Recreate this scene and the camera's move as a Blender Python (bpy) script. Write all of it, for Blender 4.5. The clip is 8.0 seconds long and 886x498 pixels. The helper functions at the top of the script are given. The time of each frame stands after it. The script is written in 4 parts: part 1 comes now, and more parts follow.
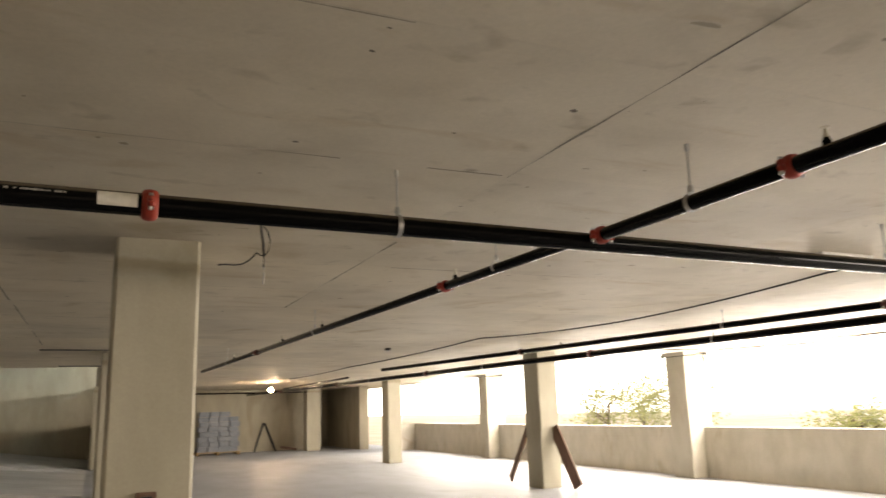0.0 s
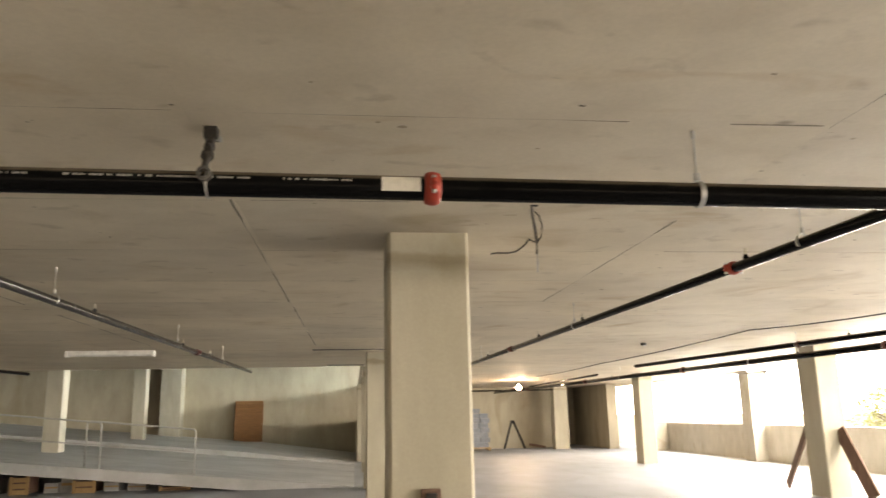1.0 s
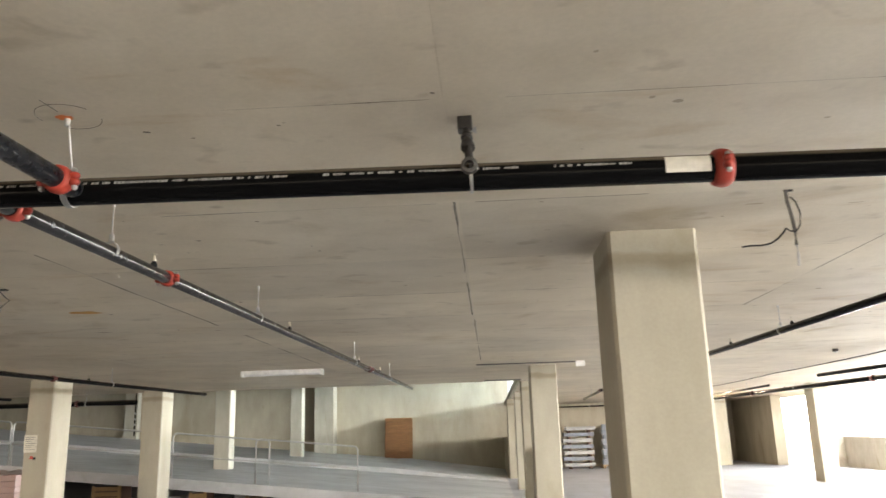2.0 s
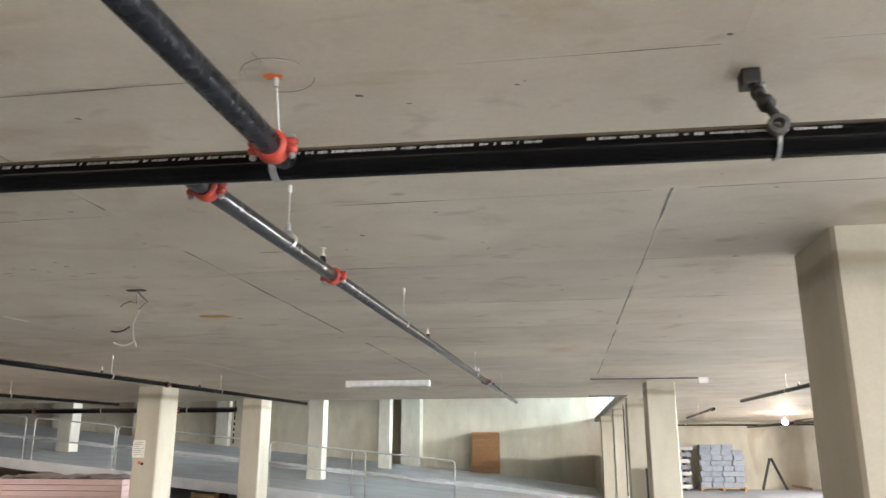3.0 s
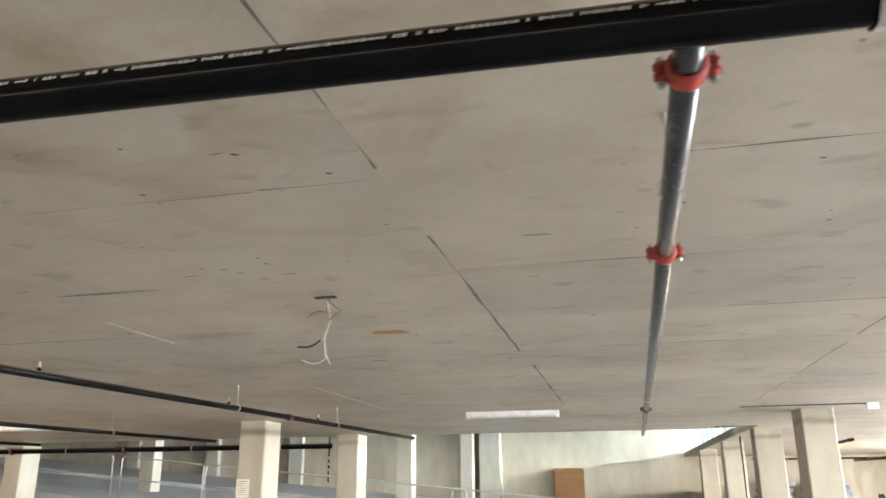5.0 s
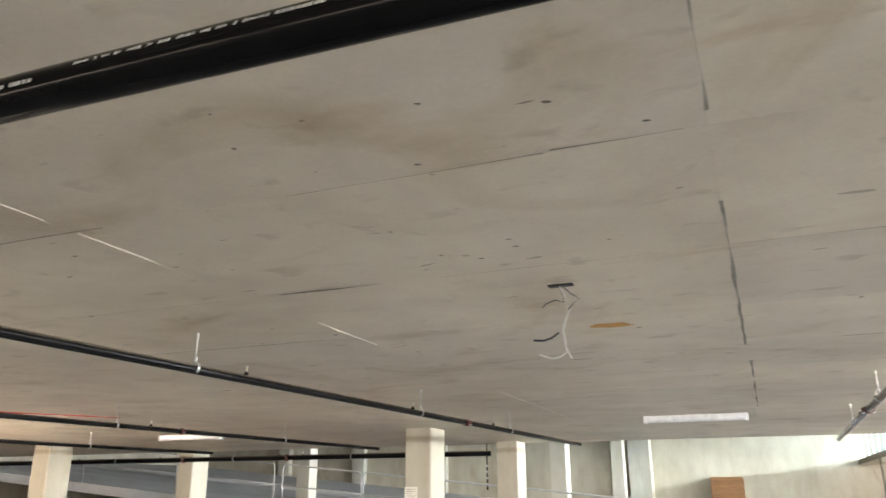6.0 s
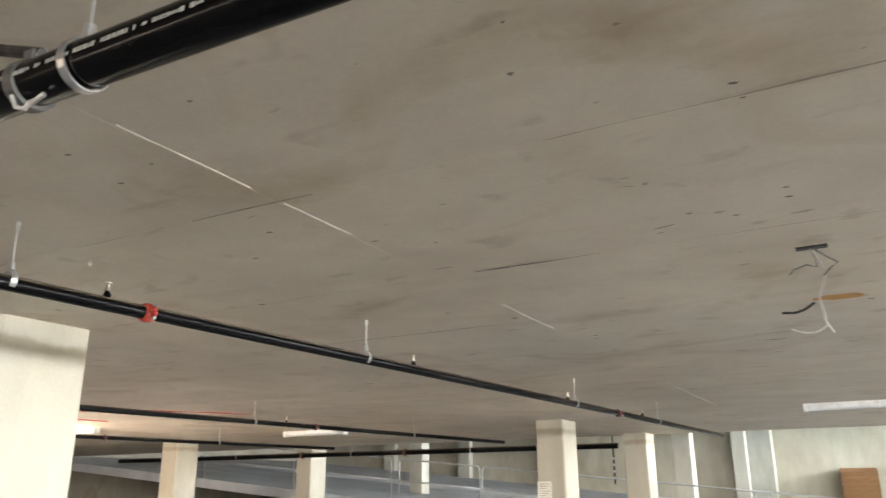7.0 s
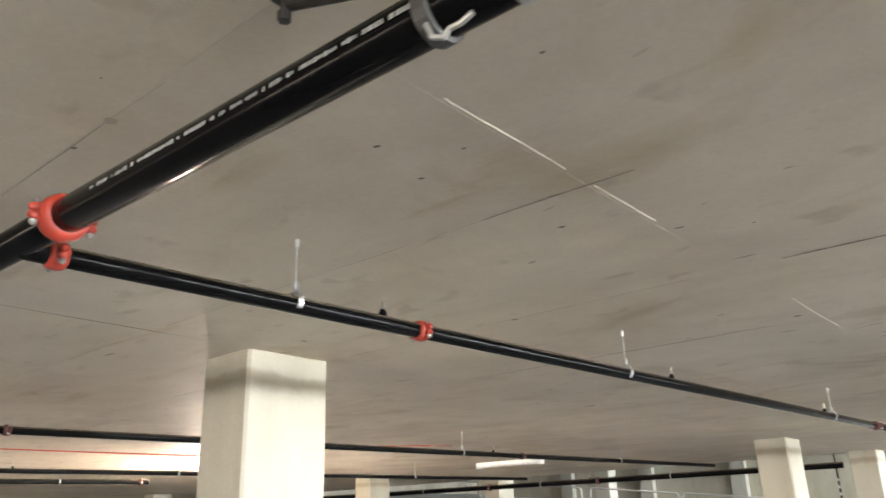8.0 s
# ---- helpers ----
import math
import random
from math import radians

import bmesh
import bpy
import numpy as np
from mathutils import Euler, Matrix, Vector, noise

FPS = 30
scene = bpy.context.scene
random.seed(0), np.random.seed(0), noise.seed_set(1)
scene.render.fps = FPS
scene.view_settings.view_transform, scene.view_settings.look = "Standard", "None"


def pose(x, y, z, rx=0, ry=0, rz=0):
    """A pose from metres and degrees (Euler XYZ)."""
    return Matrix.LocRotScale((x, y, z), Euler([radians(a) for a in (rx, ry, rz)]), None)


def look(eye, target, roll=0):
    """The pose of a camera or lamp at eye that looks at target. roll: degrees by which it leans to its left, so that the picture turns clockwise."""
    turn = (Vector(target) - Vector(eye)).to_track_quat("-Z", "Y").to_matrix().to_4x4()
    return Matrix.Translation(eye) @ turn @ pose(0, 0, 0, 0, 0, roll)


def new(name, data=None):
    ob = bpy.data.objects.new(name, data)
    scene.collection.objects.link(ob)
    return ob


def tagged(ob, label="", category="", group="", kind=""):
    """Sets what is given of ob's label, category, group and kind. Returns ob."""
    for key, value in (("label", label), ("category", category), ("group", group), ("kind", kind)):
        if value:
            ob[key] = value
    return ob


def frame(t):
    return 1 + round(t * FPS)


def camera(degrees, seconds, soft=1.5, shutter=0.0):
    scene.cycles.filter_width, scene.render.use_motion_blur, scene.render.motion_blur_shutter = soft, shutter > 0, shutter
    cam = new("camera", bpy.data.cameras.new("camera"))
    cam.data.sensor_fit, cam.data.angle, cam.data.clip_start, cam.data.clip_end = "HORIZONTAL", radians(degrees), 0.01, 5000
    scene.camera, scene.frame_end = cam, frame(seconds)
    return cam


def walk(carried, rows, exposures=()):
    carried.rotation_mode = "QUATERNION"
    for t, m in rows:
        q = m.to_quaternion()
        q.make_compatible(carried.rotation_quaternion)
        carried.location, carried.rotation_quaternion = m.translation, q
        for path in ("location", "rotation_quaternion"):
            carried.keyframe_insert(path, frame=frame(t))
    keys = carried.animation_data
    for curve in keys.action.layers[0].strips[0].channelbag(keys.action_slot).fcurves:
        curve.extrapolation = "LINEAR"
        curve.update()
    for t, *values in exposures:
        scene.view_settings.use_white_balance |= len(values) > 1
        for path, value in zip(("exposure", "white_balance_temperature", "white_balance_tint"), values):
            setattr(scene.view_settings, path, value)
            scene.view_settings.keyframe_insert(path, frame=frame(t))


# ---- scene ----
cam = camera(60.2, 8.0, shutter=0.25)
PATH = [
    (0, (-0.158, 0.165, 1.58), (0.65, 1.949, 1.989), -1.7),
    (0.5, (-0.143, 0.413, 1.591), (0.353, 2.304, 2.014), -2.0),
    (1, (-0.286, 0.547, 1.579), (-0.059, 2.489, 1.998), -1.2),
    (1.5, (-0.555, 0.663, 1.603), (-0.522, 2.616, 2.03), -1.3),
    (2, (-0.77, 0.865, 1.59), (-0.877, 2.807, 2.056), -1.7),
    (2.2, (-0.864, 0.987, 1.601), (-1.016, 2.922, 2.083), -1.6),
    (3.3, (-1.522, 1.383, 1.63), (-1.853, 3.287, 2.145), -0.1),
    (3.5, (-1.623, 1.48, 1.619), (-1.958, 3.378, 2.152), -0.7),
    (4, (-1.915, 1.714, 1.642), (-2.28, 3.594, 2.217), -0.3),
    (4.2, (-2.027, 1.775, 1.641), (-2.394, 3.652, 2.226), 0.3),
    (5.3, (-2.783, 2.051, 1.634), (-3.261, 3.899, 2.228), -1.2),
    (5.5, (-2.918, 2.11, 1.646), (-3.48, 3.933, 2.249), -0.8),
    (6, (-3.251, 2.179, 1.631), (-3.97, 3.943, 2.242), -0.1),
    (6.5, (-3.624, 2.236, 1.655), (-4.436, 3.962, 2.256), -0.7),
    (7, (-3.978, 2.362, 1.663), (-4.898, 4.035, 2.259), -0.4),
    (7.2, (-4.11, 2.378, 1.664), (-5.094, 4.001, 2.293), -0.9),
    (7.5, (-4.307, 2.384, 1.665), (-5.401, 3.931, 2.308), -0.7),
    (8, (-4.67, 2.379, 1.676), (-5.885, 3.818, 2.35), -1.8),
]
EXPOSURES = [(0.0, 1.07, 10600, 21), (0.5, 1.55, 11600, 23), (1.0, 1.86, 10600, 20), (1.5, 2.11, 9600, 19), (2.0, 2.4, 8600, 18), (3.5, 2.77, 7700, 18), (4.0, 2.80, 7800, 18), (5.5, 3.07, 7900, 17), (6.5, 3.07, 7900, 17), (7.0, 2.95, 7900, 17), (7.5, 3.03, 7900, 16), (8.0, 3.13, 7700, 16)]
WINDOW_W, SOUTH_FILL_W, CLERESTORY_W = 520.0, 24.0, 1350.0
walk(cam, [(t, look(eye, target, roll)) for t, eye, target, roll in PATH],
     EXPOSURES)

# ---- daylight and lamps ----
world = bpy.data.worlds.new("world")
scene.world = world
world.use_nodes = True
wn = world.node_tree
sky = wn.nodes.new("ShaderNodeTexSky")
sky.sky_type, sky.sun_disc = "NISHITA", False
sky.sun_elevation, sky.sun_rotation = radians(52), radians(262)
wn.links.new(sky.outputs[0], wn.nodes["Background"].inputs[0])
wn.nodes["Background"].inputs[1].default_value = 0.15


def sun_lamp(energy, elevation, bearing):
    ob = new("sun", bpy.data.lights.new("sun", "SUN"))
    ob.data.energy, ob.data.angle, ob.data.color = energy, radians(0.5), (1.0, 0.95, 0.86)
    d = Vector((math.sin(radians(bearing)) * math.cos(radians(elevation)), math.cos(radians(bearing)) * math.cos(radians(elevation)), math.sin(radians(elevation))))
    ob.matrix_world = look(d * 60, (0, 0, 0))


def daylight_lamp(x, y, z, wide, high, target, energy, colour):
    ob = new("daylight_panel", bpy.data.lights.new("daylight_panel", "AREA"))
    ob.data.shape, ob.data.size, ob.data.size_y = "RECTANGLE", wide, high
    ob.data.energy, ob.data.color = energy, colour
    ob.matrix_world = look((x, y, z), target)
    return ob


CEIL = 2.626          # underside of the slab
EAST = 11.7           # inner face of the window wall
NORTH = 34.5          # inner face of the rear wall
WEST, SOUTH = -30.0, -14.0
EDGE = 17.75          # slab edge above the ramp
RAMP_X = -0.3         # where the ramp leaves the floor
SLOPE = 0.096         # rise of the ramp towards -x

sun_lamp(5.0, 52, 262)
for y, wide in ((9.2, 8.2), (18.4, 8.2), (0.2, 8.2), (-9.0, 8.2), (26.8, 3.0)):
    daylight_lamp(EAST + 0.35, y, 1.85, wide, 1.5, (EAST - 5, y, -0.2), WINDOW_W * wide / 8.2, (0.71, 0.85, 1.0))
# added fill lamps in unseen south bays, lighting the place from behind the camera
for x in (-24.0, -14.4, -4.8, 4.8):
    daylight_lamp(x, SOUTH - 0.35, 1.85, 8.4, 1.5, (x, SOUTH + 4, -0.2), SOUTH_FILL_W * (1.7 if x < -10 else 1.0), (1.0, 0.95, 0.90))
daylight_lamp(12.0, 26.5, 4.40, 15.0, 0.4, (-8, 28.5, 2.2), CLERESTORY_W, (0.64, 0.82, 1.0))


# ---- materials ----
def material(name, base, rough=0.8, metal=0.0):
    m = bpy.data.materials.new(name)
    m.use_nodes = True
    b = m.node_tree.nodes["Principled BSDF"]
    b.inputs["Base Color"].default_value = (*base, 1)
    b.inputs["Roughness"].default_value = rough
    b.inputs["Metallic"].default_value = metal
    return m, m.node_tree, b


def ramp_node(nt, source, stops):
    r = nt.nodes.new("ShaderNodeValToRGB")
    while len(r.color_ramp.elements) < len(stops):
        r.color_ramp.elements.new(0.5)
    for e, (p, c) in zip(r.color_ramp.elements, stops):
        e.position, e.color = p, (*c, 1) if len(c) == 3 else c
    nt.links.new(source, r.inputs[0])
    return r.outputs[0]


def noise_node(nt, coords, scale, detail=5, rough=0.55, stretch=(1, 1, 1), distort=0.0):
    mp = nt.nodes.new("ShaderNodeMapping")
    mp.inputs["Scale"].default_value = stretch
    nt.links.new(coords, mp.inputs[0])
    n = nt.nodes.new("ShaderNodeTexNoise")
    n.inputs["Scale"].default_value, n.inputs["Detail"].default_value, n.inputs["Roughness"].default_value = scale, detail, rough
    n.inputs["Distortion"].default_value = distort
    nt.links.new(mp.outputs[0], n.inputs[0])
    return n.outputs[0]


def mix(nt, mode, fac, a, b):
    n = nt.nodes.new("ShaderNodeMix")
    n.data_type, n.blend_type = "RGBA", mode
    for sock, v in ((n.inputs[0], fac), (n.inputs[6], a), (n.inputs[7], b)):
        if isinstance(v, (int, float)):
            sock.default_value = v
        elif isinstance(v, tuple):
            sock.default_value = (*v, 1)
        else:
            nt.links.new(v, sock)
    return n.outputs[2]


def bump(nt, bsdf, height, strength, distance):
    n = nt.nodes.new("ShaderNodeBump")
    n.inputs["Strength"].default_value, n.inputs["Distance"].default_value = strength, distance
    nt.links.new(height, n.inputs["Height"])
    nt.links.new(n.outputs[0], bsdf.inputs["Normal"])


def world_place(nt):
    return nt.nodes.new("ShaderNodeNewGeometry").outputs["Position"]


def concrete(name, dark, light, stain, rough=0.85, stretch=(1, 1, 1), spots=0.0, scale=1.0, gain=0.5, relief=0.35):
    m, nt, b = material(name, light, rough)
    p = world_place(nt)
    big = noise_node(nt, p, 0.55 * scale, 6, 0.6, stretch, 0.4)
    mid = noise_node(nt, p, 2.6 * scale, 5, 0.55, stretch)
    fine = noise_node(nt, p, 55, 3, 0.6)
    col = ramp_node(nt, big, [(0.32, dark), (0.68, light)])
    col = mix(nt, "MULTIPLY", gain, col, ramp_node(nt, mid, [(0.25, (0.6, 0.58, 0.54)), (0.62, (1, 1, 1))]))
    col = mix(nt, "MULTIPLY", 0.25, col, ramp_node(nt, fine, [(0.3, (0.7, 0.7, 0.7)), (0.7, (1, 1, 1))]))
    patch = ramp_node(nt, noise_node(nt, p, 1.3 * scale, 4, 0.5, stretch, 1.0), [(0.60, (0, 0, 0)), (0.74, (1, 1, 1))])
    col = mix(nt, "MIX", patch, col, mix(nt, "MULTIPLY", 0.75, col, stain))
    if spots:
        v = nt.nodes.new("ShaderNodeTexVoronoi")
        v.inputs["Scale"].default_value = 1.15
        mp = nt.nodes.new("ShaderNodeMapping")
        mp.inputs["Scale"].default_value = (0.8, 1.15, 1)
        nt.links.new(p, mp.inputs[0])
        nt.links.new(mp.outputs[0], v.inputs[0])
        dots = ramp_node(nt, v.outputs["Distance"], [(0.018, (0.35, 0.31, 0.27)), (0.045, (1, 1, 1))])
        col = mix(nt, "MULTIPLY", spots, col, dots)
    nt.links.new(col, b.inputs["Base Color"])
    bump(nt, b, mix(nt, "MIX", 0.35, mid, fine), relief, 0.006)
    return m


def ceiling_concrete():
    m = concrete("ceiling_concrete", (0.57, 0.485, 0.375), (0.72, 0.63, 0.50), (0.72, 0.64, 0.53), 0.6, (1, 1, 1), 0.75, 0.7, 0.28, 0.05)
    nt = m.node_tree
    b = nt.nodes["Principled BSDF"]
    src = b.inputs["Base Color"].links[0].from_socket
    p = world_place(nt)
    streak = ramp_node(nt, noise_node(nt, p, 2.2, 4, 0.55, (0.5, 1.7, 1), 0.5), [(0.60, (1, 1, 1)), (0.72, (0.72, 0.56, 0.38))])
    src = mix(nt, "MULTIPLY", 0.42, src, streak)
    smudge = ramp_node(nt, noise_node(nt, p, 2.1, 3, 0.45, (0.9, 1.3, 1), 0.6), [(0.50, (1, 1, 1)), (0.78, (0.62, 0.56, 0.48))])
    src = mix(nt, "MULTIPLY", 0.30, src, smudge)
    dab = ramp_node(nt, noise_node(nt, p, 5.5, 3, 0.45, (0.8, 1.2, 1), 0.4), [(0.63, (1, 1, 1)), (0.74, (0.45, 0.39, 0.32))])
    src = mix(nt, "MULTIPLY", 0.36, src, dab)
    pale = ramp_node(nt, noise_node(nt, p, 0.35, 4, 0.55), [(0.45, (0, 0, 0)), (0.65, (1, 1, 1))])
    src = mix(nt, "MIX", pale, src, mix(nt, "MULTIPLY", 0.75, src, (0.93, 0.955, 0.99)))
    isl = nt.nodes.new("ShaderNodeNewGeometry").outputs["Random Per Island"]
    col = mix(nt, "MULTIPLY", 0.6, src, ramp_node(nt, isl, [(0.0, (0.80, 0.80, 0.80)), (1.0, (1.0, 0.99, 0.97))]))
    nt.links.new(col, b.inputs["Base Color"])
    return m


def column_concrete():
    """Smooth cast concrete with a darker pour band below the head."""
    m = concrete("column_concrete", (0.375, 0.338, 0.262), (0.455, 0.418, 0.334), (0.86, 0.83, 0.76), 0.75, (1, 1, 0.35), 0.0, 1.4, 0.28, 0.15)
    nt = m.node_tree
    b = nt.nodes["Principled BSDF"]
    src = b.inputs["Base Color"].links[0].from_socket
    p = world_place(nt)
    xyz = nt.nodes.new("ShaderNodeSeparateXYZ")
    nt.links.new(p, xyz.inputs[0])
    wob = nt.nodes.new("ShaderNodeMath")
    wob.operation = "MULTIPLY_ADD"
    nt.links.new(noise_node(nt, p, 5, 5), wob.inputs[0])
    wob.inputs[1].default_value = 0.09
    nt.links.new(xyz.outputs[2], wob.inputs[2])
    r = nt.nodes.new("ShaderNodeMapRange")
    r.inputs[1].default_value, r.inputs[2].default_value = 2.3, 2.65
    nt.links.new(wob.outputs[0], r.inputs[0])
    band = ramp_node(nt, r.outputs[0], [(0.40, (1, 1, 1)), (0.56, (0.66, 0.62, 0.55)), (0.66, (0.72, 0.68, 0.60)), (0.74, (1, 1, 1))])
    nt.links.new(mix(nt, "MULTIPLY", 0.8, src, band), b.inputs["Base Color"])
    return m


def painted_steel(name, base, rough, specks, dust=None):
    m, nt, b = material(name, base, rough)
    p = world_place(nt)
    n = noise_node(nt, p, 14, 6, 0.7)
    col = ramp_node(nt, n, [(0.3, tuple(0.75 * c for c in base)), (0.62, base), (0.76, specks)])
    if dust:
        up = nt.nodes.new("ShaderNodeSeparateXYZ")
        nt.links.new(nt.nodes.new("ShaderNodeNewGeometry").outputs["Normal"], up.inputs[0])
        lie = nt.nodes.new("ShaderNodeMath")
        lie.operation = "MULTIPLY_ADD"
        nt.links.new(noise_node(nt, p, 9, 4), lie.inputs[0])
        lie.inputs[1].default_value = 0.25
        nt.links.new(up.outputs[2], lie.inputs[2])
        col = mix(nt, "MIX", ramp_node(nt, lie.outputs[0], [(0.55, (0, 0, 0)), (0.80, (1, 1, 1))]), col, dust)
    nt.links.new(col, b.inputs["Base Color"])
    nt.links.new(ramp_node(nt, noise_node(nt, p, 30, 4), [(0.3, (rough * 0.8,) * 3), (0.7, (min(1, rough * 1.5),) * 3)]), b.inputs["Roughness"])
    bump(nt, b, n, 0.12, 0.002)
    return m


def wood(name, dark, light, axis=(1, 1, 12)):
    m, nt, b = material(name, light, 0.7)
    tc = nt.nodes.new("ShaderNodeTexCoord").outputs["Object"]
    g = noise_node(nt, tc, 3.0, 8, 0.7, axis, 0.6)
    col = ramp_node(nt, g, [(0.3, dark), (0.7, light)])
    rnd = nt.nodes.new("ShaderNodeObjectInfo").outputs["Random"]
    col = mix(nt, "MULTIPLY", 0.5, col, ramp_node(nt, rnd, [(0.0, (0.6, 0.56, 0.5)), (1.0, (1, 1, 1))]))
    nt.links.new(col, b.inputs["Base Color"])
    bump(nt, b, g, 0.3, 0.003)
    return m


def glowing(name, colour, strength):
    m, nt, b = material(name, colour, 0.4)
    b.inputs["Emission Color"].default_value = (*colour, 1)
    b.inputs["Emission Strength"].default_value = strength
    return m


M_CEIL = ceiling_concrete()
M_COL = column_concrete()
M_TALLCOL = concrete("pilaster_concrete", (0.42, 0.395, 0.325), (0.50, 0.475, 0.40), (0.82, 0.78, 0.70), 0.75, (1, 1, 0.35), 0.0, 1.6, 0.35)
M_FLOOR = concrete("floor_concrete", (0.34, 0.36, 0.40), (0.435, 0.46, 0.51), (0.75, 0.74, 0.72), 0.55, (1, 0.5, 1), 0, 0.6, 0.4)
M_RAMP = concrete("ramp_concrete", (0.42, 0.425, 0.43), (0.55, 0.555, 0.56), (0.72, 0.70, 0.66), 0.7, (1, 2.2, 1), 0, 0.7, 0.45)
M_WALL = concrete("wall_concrete", (0.37, 0.325, 0.25), (0.48, 0.43, 0.34), (0.72, 0.66, 0.56), 0.85, (1, 1, 0.4), 0, 0.8, 0.5)
M_PARAPET = concrete("parapet_concrete", (0.42, 0.39, 0.33), (0.52, 0.485, 0.42), (0.68, 0.60, 0.48), 0.85, (1, 1, 0.5), 0, 1.2, 0.5)
M_PIPE = painted_steel("black_pipe_enamel", (0.004, 0.004, 0.004), 0.12, (0.005, 0.005, 0.005), (0.10, 0.08, 0.058))
M_PIPE.node_tree.nodes["Principled BSDF"].inputs["Specular IOR Level"].default_value = 0.07
M_GREY_PIPE = painted_steel("bare_steel_pipe", (0.013, 0.0135, 0.015), 0.20, (0.04, 0.04, 0.042))
M_BLUE_PIPE = painted_steel("dark_blue_steel_pipe", (0.006, 0.007, 0.009), 0.24, (0.03, 0.032, 0.034))
M_BLUE_PIPE.node_tree.nodes["Principled BSDF"].inputs["Specular IOR Level"].default_value = 0.22
M_RED = painted_steel("red_enamel", (0.36, 0.035, 0.018), 0.45, (0.30, 0.03, 0.02))
M_DARKRED = painted_steel("dull_red_enamel", (0.10, 0.022, 0.016), 0.5, (0.07, 0.02, 0.015))
M_ZINC, _, zb = material("zinc_plated_steel", (0.42, 0.42, 0.405), 0.36, 0.85)
M_DARKSTEEL = painted_steel("dark_brace_steel", (0.022, 0.019, 0.016), 0.45, (0.05, 0.04, 0.03))
M_DARKSTEEL.node_tree.nodes["Principled BSDF"].inputs["Specular IOR Level"].default_value = 0.3
M_GREYSTEEL = painted_steel("grey_cast_steel", (0.060, 0.057, 0.05), 0.45, (0.10, 0.09, 0.08))
M_BRASS, _, _b = material("brass", (0.52, 0.47, 0.38), 0.35, 0.85)
M_WHITE = painted_steel("white_enamel", (0.75, 0.74, 0.71), 0.4, (0.62, 0.61, 0.58))
M_LENS = painted_steel("frosted_diffuser", (0.80, 0.79, 0.77), 0.3, (0.72, 0.71, 0.69))
M_PAPER = painted_steel("paper", (0.72, 0.69, 0.60), 0.8, (0.60, 0.57, 0.50))
M_INK, _, _b = material("print_ink", (0.18, 0.17, 0.16), 0.8)
M_PIPEPRINT, _, _b = material("white_pipe_print", (0.30, 0.295, 0.275), 0.6)
M_REDINK, _, _b = material("red_marker", (0.55, 0.06, 0.04), 0.7)
M_CABLE, _, _b = material("black_cable", (0.010, 0.010, 0.010), 0.8)
M_GREYCABLE, _, _b = material("grey_cable", (0.10, 0.09, 0.08), 0.6)
M_WHITECABLE, _, _b = material("white_cable", (0.40, 0.39, 0.365), 0.5)
M_ORANGE = concrete("orange_marking_paint", (0.46, 0.21, 0.05), (0.62, 0.31, 0.08), (0.7, 0.6, 0.5), 0.8, (1, 1, 1), 0, 6)
M_WOOD = wood("plywood_brown", (0.20, 0.09, 0.035), (0.36, 0.17, 0.07), (1, 1, 9))
M_PINE = wood("pine_crate", (0.34, 0.20, 0.09), (0.52, 0.34, 0.17), (9, 1, 1))
M_REDWOOD = wood("stained_plank", (0.10, 0.05, 0.035), (0.20, 0.115, 0.08), (9, 9, 1))
M_BLOCK = concrete("grey_block", (0.19, 0.21, 0.245), (0.28, 0.305, 0.345), (0.8, 0.8, 0.8), 0.9, (1, 1, 1), 0, 4)
M_PINK, _, _b = material("pink_insulation", (0.46, 0.33, 0.31), 0.85)
M_PALE = concrete("pale_board", (0.34, 0.34, 0.34), (0.44, 0.44, 0.44), (0.8, 0.8, 0.8), 0.8, (1, 1, 1), 0, 3)
M_PLASTIC, _, pb = material("milky_plastic_wrap", (0.66, 0.56, 0.54), 0.3)
M_GALV = painted_steel("galvanised_rail", (0.40, 0.39, 0.37), 0.4, (0.40, 0.39, 0.37))
M_BRIGHTBULB = glowing("bright_lit_bulb", (1.0, 0.93, 0.88), 420.0)
M_BULB = glowing("lit_bulb", (1.0, 0.88, 0.74), 260.0)
M_GLASS, _, gb = material("clerestory_glass", (0.42, 0.60, 0.66), 0.12)
gb.inputs["Transmission Weight"].default_value = 1.0
M_LEAF, ln, lb = material("foliage", (0.12, 0.15, 0.03), 0.6)
lb.inputs["Transmission Weight"].default_value = 0.35
M_BARK = wood("bark", (0.06, 0.045, 0.03), (0.13, 0.10, 0.07))
M_GROUND = concrete("outdoor_ground", (0.20, 0.19, 0.16), (0.30, 0.28, 0.25), (0.7, 0.7, 0.6), 0.9, (1, 1, 1), 0, 0.4)
M_SEAM, _, _b = material("joint_shadow_concrete", (0.17, 0.15, 0.13), 0.95)


# ---- mesh helpers ----
def link(name, bm, mat, parent=None, label="", smooth=False):
    me = bpy.data.meshes.new(name)
    bmesh.ops.recalc_face_normals(bm, faces=bm.faces)
    bm.to_mesh(me)
    bm.free()
    if smooth:
        for f in me.polygons:
            f.use_smooth = True
    me.materials.append(mat)
    ob = new(name, me)
    if parent is not None:
        ob.parent = parent
    if label:
        ob["label"] = label
    return ob


def part(name, bm, mat, parent, label="", smooth=False):
    return link(name, bm, mat, parent, label, smooth)


def thing(name, x, y, z, label, category, group="", kind="", turn=0):
    ob = new(name)
    ob.empty_display_size = 0.1
    ob.matrix_world = pose(x, y, z, 0, 0, turn)
    bpy.context.view_layer.update()
    return tagged(ob, label, category, group, kind)


